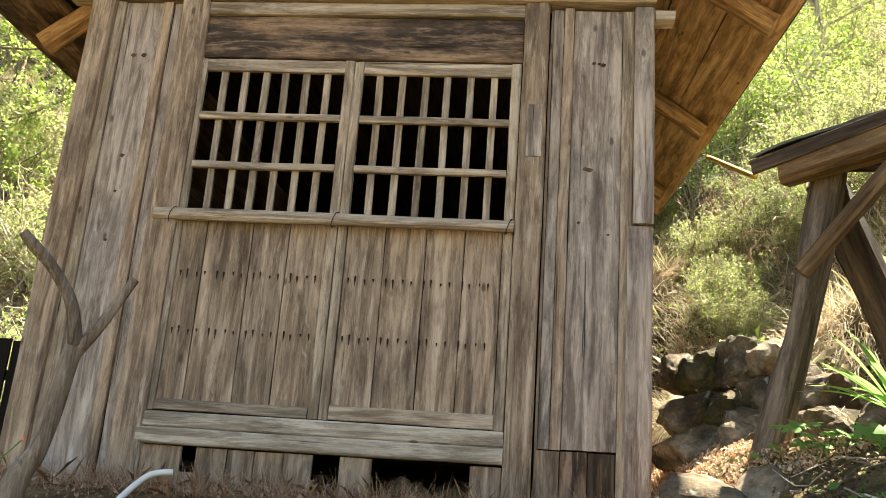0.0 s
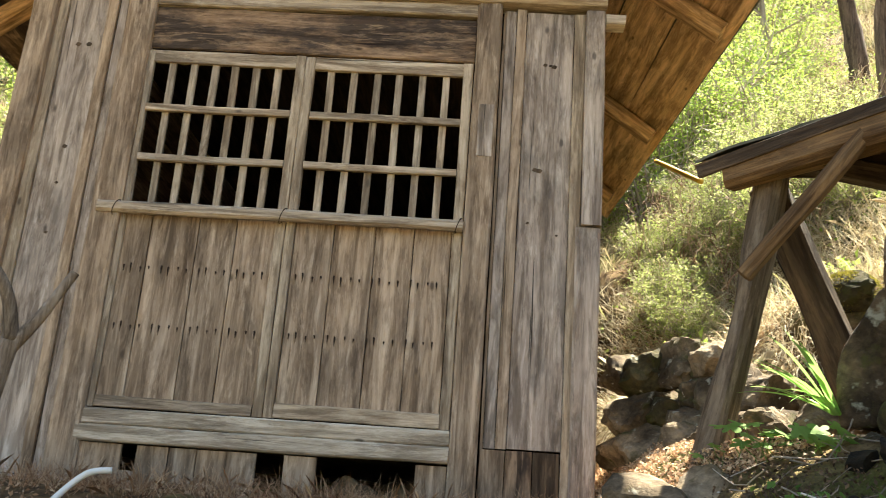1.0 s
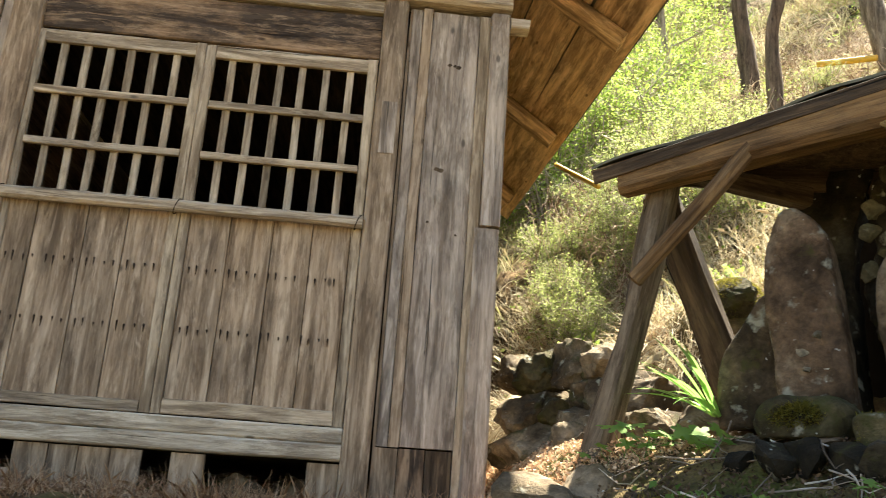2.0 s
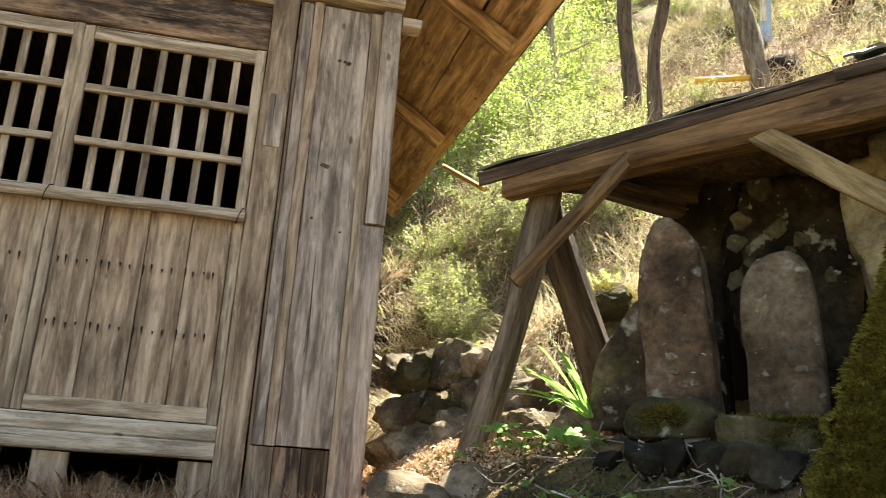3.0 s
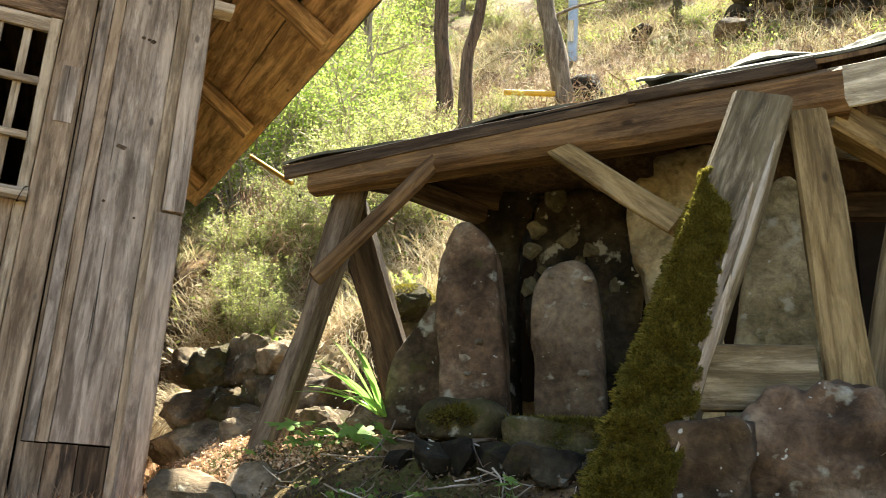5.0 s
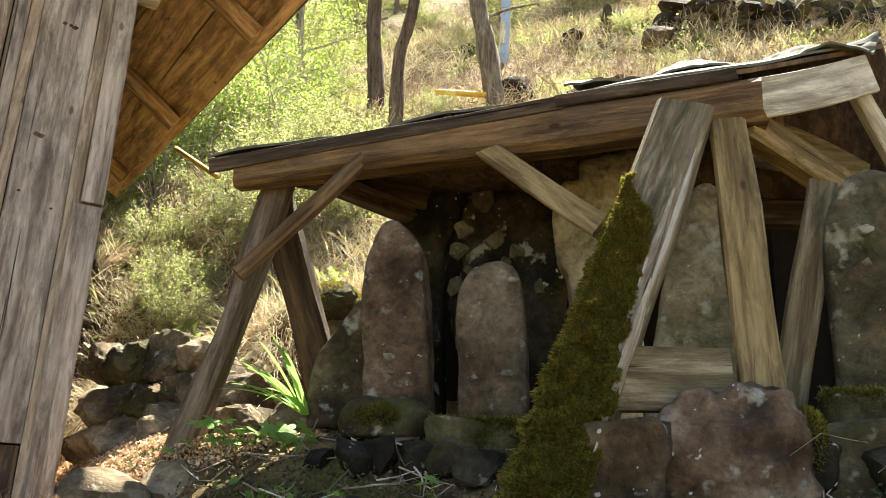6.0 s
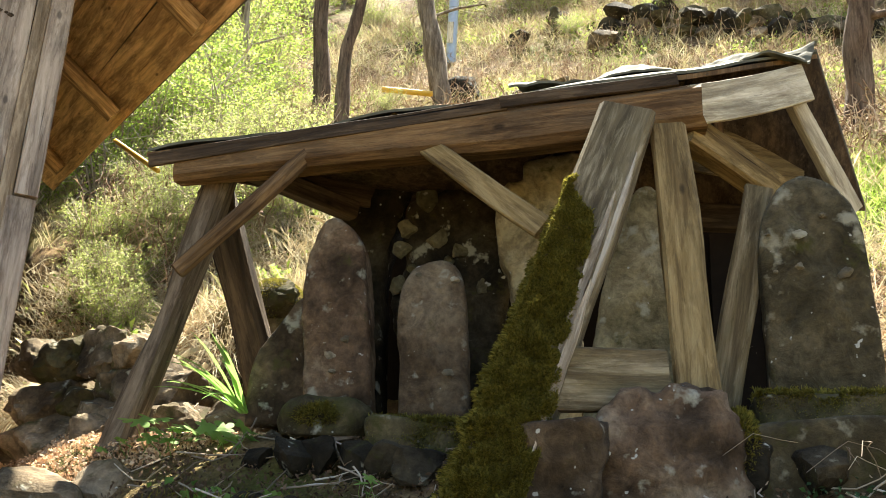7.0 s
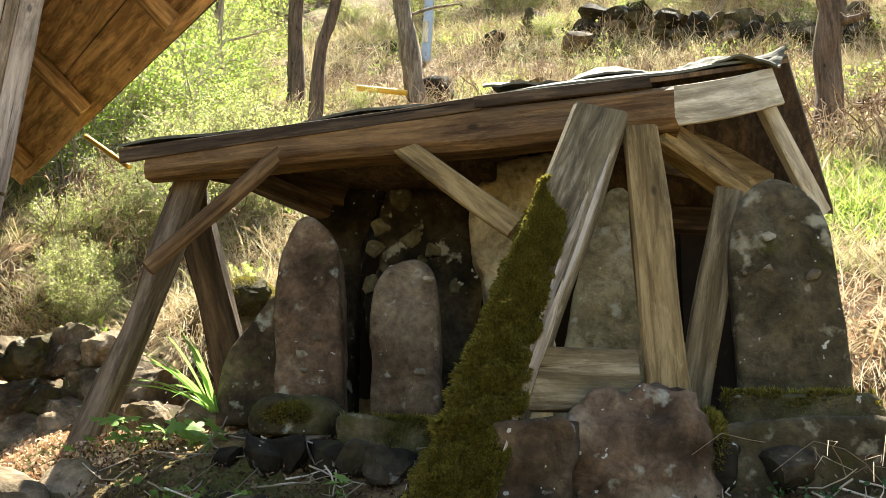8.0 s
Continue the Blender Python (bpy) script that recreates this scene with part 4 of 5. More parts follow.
def leaves(c, size, aspect, r, up=0.0, lo=0.6):
    """Corners of pointed leaves round the centres c."""
    n = len(c)
    d = r.normal(size=(n, 3))
    d[:, 2] += up
    d = unit(d)
    s = unit(np.cross(d, r.normal(size=(n, 3))))
    k = (size * r.uniform(lo, 1.3, n))[:, None]
    bow = np.cross(d, s) * k * 0.18
    return np.stack([c - d * k / 2 + bow, c + s * k * aspect / 2, c + d * k / 2 + bow, c - s * k * aspect / 2], 1).reshape(-1, 3)


def blades(base, tip, width, r):
    """Corners of grass blades, drooping from base to tip."""
    n = len(base)
    s = unit(np.cross(tip - base, r.normal(size=(n, 3)))) * (np.asarray(width) * np.ones(n))[:, None]
    mid = base * 0.45 + tip * 0.55 + np.array((0, 0, 1)) * (np.linalg.norm(tip - base, axis=1) * 0.12)[:, None]
    return np.stack([base - s, base + s, mid + s * 0.7, tip, mid - s * 0.7], 1).reshape(-1, 3)


def stems(paths, r0, r1, mat):
    """Thin three-sided stems along many paths of equal point count."""
    P = np.asarray(paths, float)
    n, k, _ = P.shape
    T = unit(np.gradient(P, axis=1))
    u = unit(np.cross(T, np.array((0.37, 0.61, 0.2))))
    v = np.cross(T, u)
    rad = np.linspace(1, 0, k)[None, :, None] * (np.asarray(r0) - r1).reshape(-1, 1, 1) + r1
    ring = [P + (u * math.cos(a) + v * math.sin(a)) * rad for a in (0, 2.094, 4.189)]
    V = np.stack(ring, 2).reshape(-1, 3)
    i = (np.arange(n)[:, None] * k + np.arange(k - 1)[None, :]).reshape(-1) * 3
    F = np.concatenate([np.stack([i + a, i + b, i + 3 + b, i + 3 + a], 1) for a, b in ((0, 1), (1, 2), (2, 0))])
    me = bpy.data.meshes.new("m")
    me.vertices.add(len(V))
    me.vertices.foreach_set("co", V.astype(np.float32).ravel())
    me.loops.add(F.size)
    me.loops.foreach_set("vertex_index", F.astype(np.int32).ravel())
    me.polygons.add(len(F))
    me.polygons.foreach_set("loop_start", np.arange(0, F.size, 4, dtype=np.int32))
    me.materials.append(mat)
    me.update(calc_edges=True)
    me.validate()
    return me


def branching(r, n, h, spread, k=6, droop=0.0):
    """Paths of stems that rise from one root and fan out."""
    a = r.uniform(0, 2 * np.pi, n)
    out = spread * np.sqrt(r.uniform(0, 1, n))
    top = h * r.uniform(0.55, 1.0, n)
    t = np.linspace(0, 1, k)
    P = np.zeros((n, k, 3))
    P[:, :, 0] = np.cos(a)[:, None] * out[:, None] * t ** 1.3 + r.normal(0, 0.05, n)[:, None]
    P[:, :, 1] = np.sin(a)[:, None] * out[:, None] * t ** 1.3 + r.normal(0, 0.05, n)[:, None]
    P[:, :, 2] = top[:, None] * (t - droop * t ** 3) - 0.1
    P[:, 1:] += r.normal(0, h * 0.035, (n, k - 1, 3))
    return P


def side_twigs(r, P, per, length, k=4):
    n, kk, _ = P.shape
    i = r.integers(0, n, n * per)
    f = r.uniform(0.3, 0.98, n * per) * (kk - 1)
    j = np.minimum(f.astype(int), kk - 2)
    g = (f - j)[:, None]
    base = P[i, j] * (1 - g) + P[i, j + 1] * g
    d = unit(r.normal(size=base.shape) + np.array((0, 0, 0.5)))
    t = np.linspace(0, 1, k)
    Q = base[:, None, :] + d[:, None, :] * (length * r.uniform(0.5, 1.2, len(base)))[:, None, None] * t[None, :, None]
    Q[:, 1:] += r.normal(0, length * 0.06, (len(base), k - 1, 3))
    return Q


def make_shrub(seed, n, h, spread, leaf_mat_, per, size, label):
    r = np.random.default_rng(seed)
    ob = thing("shrub", (0, 0, 0), label, "shrub", "shrubs on the hillside")
    P = branching(r, n, h, spread)
    Q = side_twigs(r, P, 7, h * 0.25)
    part("stem", stems(P, np.full(n, 0.010), 0.003, M_TWIG), ob, None, "slender stems", "stuff")
    part("twig", stems(Q, np.full(len(Q), 0.006), 0.0025, M_TWIG), ob, None, "fine bare twigs", "stuff")
    ends = Q[:, 1:].reshape(-1, 3)
    c = ends[r.integers(0, len(ends), per)] + r.normal(0, h * 0.03, (per, 3))
    part("foliage", soup(leaves(c, size, 0.5, r), 4, leaf_mat_), ob, None, "small young leaves", "stuff")
    return ob


# Spot on the hill by bearing and distance from the camera.
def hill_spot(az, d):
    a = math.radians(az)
    x, y = EYE_XY[0] + d * math.sin(a), EYE_XY[1] + d * math.cos(a)
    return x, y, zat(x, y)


kinds = [make_shrub(11, 26, 1.5, 0.8, M_SPRING, 6000, 0.03, "leafy shrub with bright yellow-green spring leaves"),
         make_shrub(12, 34, 1.3, 0.75, M_SPRING, 4200, 0.028, "loose shrub in fresh yellow-green leaf"),
         make_shrub(13, 36, 1.2, 0.8, M_OLIVE, 4400, 0.036, "twiggy grey-brown thicket with few olive leaves"),
         make_shrub(14, 30, 0.8, 0.6, M_OLIVE, 2200, 0.026, "low bramble with sparse olive leaves")]
first = [True, True, True, True]


def plant_shrub(kind, x, y, z, scale):
    m = Matrix.Translation((x, y, z)) @ Matrix.Rotation(rng.uniform(0, 6.28), 4, "Z") @ Matrix.Diagonal((scale, scale, scale * rng.uniform(0.85, 1.2), 1))
    if first[kind]:
        first[kind] = False
        kinds[kind].matrix_basis = m
    else:
        copy_thing(kinds[kind], m)


for i in range(20):
    x, y, z = hill_spot(rng.uniform(11, 22), rng.uniform(6.6, 10.5))
    if x > 2.75:
        plant_shrub(2, x, y, z, rng.uniform(0.65, 0.95))
for i in range(10):
    x, y = rng.uniform(2.7, 4.2), rng.uniform(6.6, 8.6)
    plant_shrub(2 if i % 3 else 1, x, y, zat(x, y), rng.uniform(0.45, 0.75))
for i in range(62):
    az = rng.uniform(2, 19)
    x, y, z = hill_spot(az, rng.uniform(9.0, 17))
    if x < 3.0 and y < 11.5:
        continue
    plant_shrub(int(rng.integers(0, 2)), x, y, z, rng.uniform(0.8, 1.5))
for i in range(34):
    x, y, z = hill_spot(rng.uniform(22, 66), rng.uniform(8.5, 22))
    plant_shrub(int((3, 3, 1, 2)[i % 4]), x, y, z, rng.uniform(0.4, 0.8))
for i in range(40):
    x, y, z = hill_spot(rng.uniform(2, 66), rng.uniform(18, 34))
    plant_shrub(int((0, 1, 2)[i % 3]), x, y, z, rng.uniform(1.4, 2.8))
for i in range(80):
    x, y, z = hill_spot(rng.uniform(-38, -24), rng.uniform(11, 46))
    plant_shrub(int((2, 3, 3, 2)[i % 4]), x, y, z, rng.uniform(1.3, 3.0))


def tree(points, radii, mat, label, limbs=(), leaf=None, count=0, size=0.06, seed=1, cat="tree"):
    """Trunk through the points; limbs leave it at a share of its length towards an offset."""
    r = np.random.default_rng(seed)
    ob = thing("tree", points[0], label, cat, "trees on the hillside")
    part("trunk", tube_mesh(points, radii, mat, 16, 0.11, seed), ob)
    P = [Vector(p) for p in points]
    tips = []
    for f, off, rad in limbs:
        s = f * (len(P) - 1)
        i = min(int(s), len(P) - 2)
        a = P[i].lerp(P[i + 1], s - i)
        o = Vector(off)
        b = a + o * 0.5 + Vector((0, 0, -0.08 * o.length)) + Vector(r.normal(0, 0.06 * o.length, 3))
        c = a + o
        part("limb", tube_mesh([a, b, c], [rad, rad * 0.7, rad * 0.3], mat, 7, 0.05, seed + f), ob)
        line = np.array([[a.lerp(c, t) for t in np.linspace(0.2, 1, 6)]])
        tips.append(side_twigs(r, np.repeat(line, 4, 0), 5, o.length * 0.5, 5))
    if tips:
        Q = np.concatenate(tips)
        part("twig", stems(Q, np.full(len(Q), 0.006), 0.002, M_TWIG), ob, None, "fine twigs", "stuff")
        if leaf:
            ends = Q[:, 1:].reshape(-1, 3)
            c = ends[r.integers(0, len(ends), count)] + r.normal(0, 0.07, (count, 3))
            part("crown", soup(leaves(c, size, 0.55, r), 4, leaf), ob, None, "thin spring foliage", "stuff")
    return ob


tree([(6.25, 11.45, 7.3), (6.2, 11.5, 8.2), (6.1, 11.54, 9.4), (6.15, 11.5, 12.5)], [0.17, 0.13, 0.11, 0.08], M_BARK, "dark straight tree trunk high on the slope", [(0.75, (0.8, 0.3, 1.0), 0.03), (0.85, (-0.9, -0.2, 1.2), 0.03)], seed=2)
tree([(5.30, 8.65, 5.5), (5.28, 8.63, 6.1), (5.27, 8.63, 6.9), (5.40, 8.57, 7.7), (5.55, 8.5, 10.0)], [0.10, 0.085, 0.08, 0.07, 0.05], M_BARK, "slim dark crooked tree trunk", [(0.8, (0.5, 0.4, 0.9), 0.02)], seed=3)
tree([(7.48, 9.73, 6.7), (7.37, 9.78, 7.5), (7.22, 9.86, 8.4), (7.08, 9.94, 9.2), (6.9, 10.0, 12)], [0.19, 0.155, 0.14, 0.13, 0.09], M_BARKGREY, "brown-grey leaning tree trunk beside a steel pole", [(0.6, (0.9, -0.2, 0.5), 0.03), (0.8, (-0.6, 0.3, 1.0), 0.03)], seed=4)
tree([(7.93, 3.74, 4.0), (7.93, 3.74, 4.7), (7.98, 3.68, 5.2), (7.98, 3.68, 5.6), (8.03, 3.62, 6.0), (8.02, 3.62, 6.5), (8.1, 3.5, 9)], [0.17, 0.125, 0.115, 0.12, 0.105, 0.115, 0.08], M_BARK, "dark gnarled tree trunk with a cut stub", [(0.62, (0.25, -0.25, 0.1), 0.05), (0.86, (0.5, -0.5, 0.8), 0.03)], seed=5)
tree([(5.44, 12.8, 6.9), (5.45, 12.8, 7.6), (5.40, 12.82, 8.6), (5.30, 12.84, 9.6), (5.2, 12.8, 12)], [0.075, 0.06, 0.05, 0.045, 0.03], M_SILVER, "pale slender birch-like trunk among spring leaves", [(0.45, (-1.3, -0.2, 0.6), 0.025), (0.6, (1.2, 0.1, 0.9), 0.02), (0.3, (-1.0, 0.3, 0.9), 0.02), (0.7, (-0.8, 0, 1.0), 0.02)], M_SPRING, 1800, 0.06, 6)
for k, (az, d) in enumerate(((9, 12), (13, 15), (6, 14), (17, 19), (30, 24), (41, 26), (52, 22), (24, 27), (60, 18))):
    x, y, z = hill_spot(az, d)
    hh = 4.5 + (k % 3)
    tree([(x, y, z - 0.2), (x + 0.1, y, z + hh * 0.4), (x - 0.1, y + 0.1, z + hh)], [0.09, 0.07, 0.03], M_BARKGREY if k % 2 else M_BARK, "slender tree with thin spring leaves",
         [(0.2 + 0.11 * j, (1.3 * math.cos(j * 2.2 + k), 1.3 * math.sin(j * 2.2 + k), 0.9), 0.025) for j in range(7)], M_SPRING, 3200, 0.075, 20 + k)
for k in range(9):
    x, y, z = hill_spot(-36 + k * 1.7, 22 + (k * 7) % 19)
    hh = 6 + (k % 3)
    tree([(x, y, z - 0.2), (x + 0.2, y, z + hh * 0.4), (x - 0.1, y + 0.1, z + hh)], [0.12, 0.09, 0.03], M_BARKGREY, "distant tree in thin spring leaf",
         [(0.15 + 0.1 * j, (1.9 * math.cos(j * 2.2 + k), 1.9 * math.sin(j * 2.2 + k), 1.1), 0.03) for j in range(8)], M_CONIFER if k % 4 == 1 else M_SPRING, 3000, 0.13, 40 + k)

# steel pole and yellow pipes
pole = thing("utility_pole", (10.1, 13.95, 9.6), "grey steel pole standing on the slope", "pole")
part("shaft", tube_mesh([(10.09, 13.97, 9.4), (10.13, 13.95, 12.5), (10.16, 13.93, 16)], [0.115, 0.105, 0.09], M_POLE, 14, 0, step=2), pole)
part("plate", timber(0.12, 0.01, 0.5, M_BOARD, 5), pole, along((10.0, 13.85, 11.2), (10.01, 13.85, 11.7), (-0.6, -0.8, 0))[0], "small blank white plate")
for a, b, r in (((6.62, 10.2, 7.49), (7.16, 9.68, 7.37), 0.042), ((2.47, 6.92, 4.31), (2.66, 6.1, 3.82), 0.02)):
    p = tagged(part("pipe", tube_mesh([a, tuple((Vector(a) + Vector(b)) / 2), b], [r, r, r], M_YELLOW, 10, 0.01), None), "orange-yellow plastic pipe lying on the slope", "pipe", "yellow pipes")

# ---- dry grass, litter, hanging growth ----


def stuff(name, me, label, cat):
    return tagged(part(name, me, None), label, cat, kind="stuff")


# Random ground points by bearing and distance from the camera.
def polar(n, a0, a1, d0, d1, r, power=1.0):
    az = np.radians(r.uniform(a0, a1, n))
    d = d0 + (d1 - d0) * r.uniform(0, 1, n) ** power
    x, y = EYE_XY[0] + d * np.sin(az), EYE_XY[1] + d * np.cos(az)
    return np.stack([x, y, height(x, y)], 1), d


def tufts(c, d, per, length, width, r, lean=(0, 0, 0), mat=M_DRYGRASS):
    base = np.repeat(c, per, 0) + r.normal(0, 0.05, (len(c) * per, 3)) * np.array((1, 1, 0.1))
    k = (length * np.repeat(0.6 + d / 16, per) * r.uniform(0.4, 1.2, len(base)))[:, None]
    tip = base + unit(r.normal(size=base.shape) * np.array((0.75, 0.75, 0.35)) + np.array((0, 0, 0.75)) + np.array(lean)) * k
    return blades(base, tip, width * np.repeat(0.6 + d / 12, per), r)


r = np.random.default_rng(21)
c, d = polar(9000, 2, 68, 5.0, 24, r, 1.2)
keep = (c[:, 0] - 2.45) * 0.77 + (c[:, 1] - 3.7) * 0.63 > 0.45
keep &= ~((np.degrees(np.arctan2(c[:, 0] - EYE_XY[0], c[:, 1] - EYE_XY[1])) < 19) & (d > 6.0) & (d < 12) & (r.uniform(0, 1, len(d)) < 0.8))
c, d = c[keep], d[keep]
stuff("dry_grass", soup(tufts(c, d, 10, 0.24, 0.0028, r), 5, M_HILLGRASS), "pale dry grass covering the sunny slope", "grass")
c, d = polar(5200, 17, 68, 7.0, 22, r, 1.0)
keep = np.array([noise.noise(Vector((p[0] * 0.5, p[1] * 0.5, 3.0))) > 0.05 for p in c]) & ((c[:, 0] - 2.45) * 0.77 + (c[:, 1] - 3.7) * 0.63 > 0.6)
c, d = c[keep], d[keep]
base = np.repeat(c, 14, 0) + r.normal(0, 0.14, (len(c) * 14, 3)) * np.array((1, 1, 0.25)) + np.array((0, 0, 0.06))
stuff("ground_cover", soup(leaves(base, 0.055, 0.6, r, 0.6), 4, M_SPRING), "fresh green ground cover in patches", "plants")

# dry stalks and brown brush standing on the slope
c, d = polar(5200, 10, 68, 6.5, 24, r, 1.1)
keep = np.array([noise.noise(Vector((p[0] * 0.9, p[1] * 0.9, 9.0))) > -0.1 for p in c]) & ((c[:, 0] - 2.45) * 0.77 + (c[:, 1] - 3.7) * 0.63 > 0.7)
c, d = c[keep], d[keep]
P = c[:, None, :] + np.cumsum(np.concatenate([np.zeros((len(c), 1, 3)), r.normal(0, 0.05, (len(c), 4, 3)) + np.array((0, 0, 0.11))], 1), 1)
stuff("dry_stalks", stems(np.concatenate([P, side_twigs(r, P, 3, 0.22, 5)]), np.full(len(c) * 4, 0.007), 0.003, M_STALK), "withered pinkish-brown weed stalks on the slope", "plants")

# straw and roots hanging over the bank edge
n = 3800
t = r.uniform(0, 1, n)
ex, ey = 1.92 + 0.71 * t ** 1.2 + r.normal(0, 0.08, n), 5.6 - 1.7 * t + r.normal(0, 0.10, n)
base = np.stack([ex, ey, height(ex, ey) + 0.04 + r.uniform(0, 0.08, n)], 1)
tip = base + np.stack([-r.uniform(-0.05, 0.24, n), -r.uniform(0.02, 0.30, n), r.uniform(-0.26, 0.12, n)], 1)
stuff("hanging_straw", soup(blades(base, tip, 0.0022, r), 5, M_DRYGRASS), "bleached straw hanging over the stony bank", "grass")

n = 420
t = r.uniform(0, 1, n)
ex, ey = 1.90 + 0.74 * t ** 1.2 + r.normal(0, 0.05, n), 5.3 - 1.4 * t + r.normal(0, 0.06, n)
k = np.linspace(0, 1, 7)
out = r.uniform(0.10, 0.30, n)[:, None]
a = r.normal(3.9, 0.5, n)[:, None]
P = np.stack([ex[:, None] + np.cos(a) * out * k, ey[:, None] + np.sin(a) * out * k, (height(ex, ey) + 0.05)[:, None] + 0.22 * k - r.uniform(0.3, 0.75, n)[:, None] * k ** 2], 2)
P[:, 1:] += r.normal(0, 0.012, (n, 6, 3))
stuff("hanging_roots", stems(P, np.full(n, 0.0045), 0.002, M_DRYGRASS), "bleached roots and runners trailing over the bank stones", "roots")

# tangled straw lying on the sunny bank above the stones
n = 1500
x, y = r.uniform(1.95, 4.2, n), r.uniform(4.3, 6.8, n)
keep = (x - 2.45) * 0.77 + (y - 3.7) * 0.63 > 0.15
c = np.stack([x, y, height(x, y) + 0.01], 1)[keep]
stuff("straw", soup(tufts(c, np.full(len(c), 5.0), 12, 0.20, 0.0022, r, (-0.25, -0.35, -0.35)), 5, M_DRYGRASS), "tangled bleached straw on the bank", "grass")
base = c[::4] + np.array((0, 0, 0.05))
base = np.repeat(base, 5, 0) + r.normal(0, 0.06, (len(base) * 5, 3)) * np.array((1, 1, 0.4))
stuff("ground_cover", soup(leaves(base, 0.035, 0.6, r, 0.5), 4, M_SPRING), "sprouting green leaves among the straw", "plants")

# fallen leaves on the alley and round the shelter
n = 34000
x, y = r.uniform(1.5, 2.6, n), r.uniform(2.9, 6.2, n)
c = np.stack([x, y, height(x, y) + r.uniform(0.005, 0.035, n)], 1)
stuff("sunlit_leaf_drift", soup(leaves(c, 0.019, 0.55, r), 4, M_SUNLIT_LEAF), "drift of fallen leaves in the alley, sunlight put into their colour", "leaves")
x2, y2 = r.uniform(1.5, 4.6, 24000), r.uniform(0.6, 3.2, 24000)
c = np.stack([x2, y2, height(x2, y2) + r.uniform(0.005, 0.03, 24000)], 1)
stuff("damp_shaded_litter", soup(leaves(c, 0.019, 0.5, r), 4, M_DAMP_SHADE), "damp fallen leaves, the ledge's shade put into their colour", "leaves")
x3, y3 = r.uniform(-2.2, 1.7, 3500), r.uniform(2.9, 4.0, 3500)
c = np.stack([x3, y3, height(x3, y3) + r.uniform(0.005, 0.03, 3500)], 1)
stuff("leaf_litter", soup(leaves(c, 0.024, 0.5, r), 4, M_LITTER), "russet fallen leaves", "leaves")

# withered weeds along the hall front
n = 260
x, y = r.uniform(-1.5, 1.62, n), r.uniform(3.45, 3.9, n)
c = np.stack([x, y, height(x, y)], 1)
stuff("withered_weeds", soup(tufts(c, np.full(n, 4.2), 12, 0.17, 0.0014, r, (0, -0.2, 0.1)), 5, M_LITTER), "withered brown weeds against the hall", "grass")

# bank of piled rocks
spots = [(2.52, 3.88, zat(2.52, 3.88), 0.09), (2.60, 3.74, zat(2.60, 3.74), 0.12), (2.70, 3.88, zat(2.70, 3.88), 0.13), (2.88, 3.98, zat(2.88, 3.98), 0.14), (2.46, 3.36, 1.68, 0.11), (2.28, 3.42, 1.66, 0.10),
         (2.52, 2.92, 1.58, 0.08), (2.62, 3.12, 1.60, 0.10), (1.98, 3.76, 1.62, 0.09), (2.08, 3.60, 1.62, 0.09)]
rr = random.Random(4)
for row in range(3):
    for k in range(6 - row):
        t = (k + 0.5 * (row % 2) + 0.2) / 6
        x = 1.80 + 0.66 * t + 0.03 * row + rr.uniform(-0.03, 0.03)
        y = 4.50 - 1.06 * t + 0.03 * row + rr.uniform(-0.03, 0.03)
        spots.append((x, y, 1.60 + 0.2 * row + 0.05 * t + rr.uniform(-0.03, 0.03), rr.uniform(0.12, 0.20)))
for i, (x, y, z, s) in enumerate(spots):
    mossy = i in (0, 1, 2, 3, 17, 22)
    rest(x, y, z, s * 1.15, s, s * 0.82, M_MOSSROCK if mossy else M_ROCK, "rough rock capped with yellow moss in the bank" if mossy else "rough fieldstone piled in the bank", 20 + i, i * 37, group="stones of the bank", sub=4, rough=0.34)
for i in range(16):
    x, y = 1.75 + 0.10 * i + 0.04 * math.sin(i * 5), 2.70 - 0.115 * i + 0.08 * math.cos(i * 3)
    rest(x, y, zat(x, y) - 0.01, 0.06 + 0.03 * (i % 3), 0.055 + 0.02 * (i % 2), 0.04 + 0.012 * (i % 3), M_MOSSROCK if i % 3 == 0 else M_STONE_DARK, "small dark stone half sunk in the litter", 60 + i, i * 51, group="small stones on the ledge")
for i in range(15):
    x, y = 2.34 + 0.075 * i, 2.62 - 0.105 * i + 0.03 * math.sin(i * 4)
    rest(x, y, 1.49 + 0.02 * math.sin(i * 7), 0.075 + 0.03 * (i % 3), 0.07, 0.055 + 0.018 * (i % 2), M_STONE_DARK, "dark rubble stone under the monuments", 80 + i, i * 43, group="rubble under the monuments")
r2 = np.random.default_rng(8)
for i in range(34):
    x, y, z = hill_spot(r2.uniform(18, 66), r2.uniform(8, 24))
    s = r2.uniform(0.12, 0.42)
    rest(x, y, z + s * 0.2, s * 1.3, s, s * 0.7, M_ROCK if i % 3 else M_STONE_DARK, "weathered rock on the slope", 100 + i, i * 29, group="rocks on the slope", sub=2)
for row in range(2):
    for k in range(30):
        t = (k + 0.5 * row) / 30
        x, y = 13.3 + 3.1 * t, 12.4 - 4.6 * t
        s = r2.uniform(0.2, 0.36)
        if r2.uniform() < 0.55:
            rest(x, y, zat(x, y) - 0.02 + 0.34 * row, s * 1.2, s, s * 0.8, (M_STONE_DARK, M_ROCK, M_MOSSROCK)[k % 3], "mossy block of a tumbled terrace wall", 160 + k + 40 * row, k * 41, group="stones of the terrace wall", sub=2)
x, y, z = 12.6, 13.6, zat(12.6, 13.6)
stump = thing("tree_stump", (x, y, z), "short stump furred with green moss", "stump")
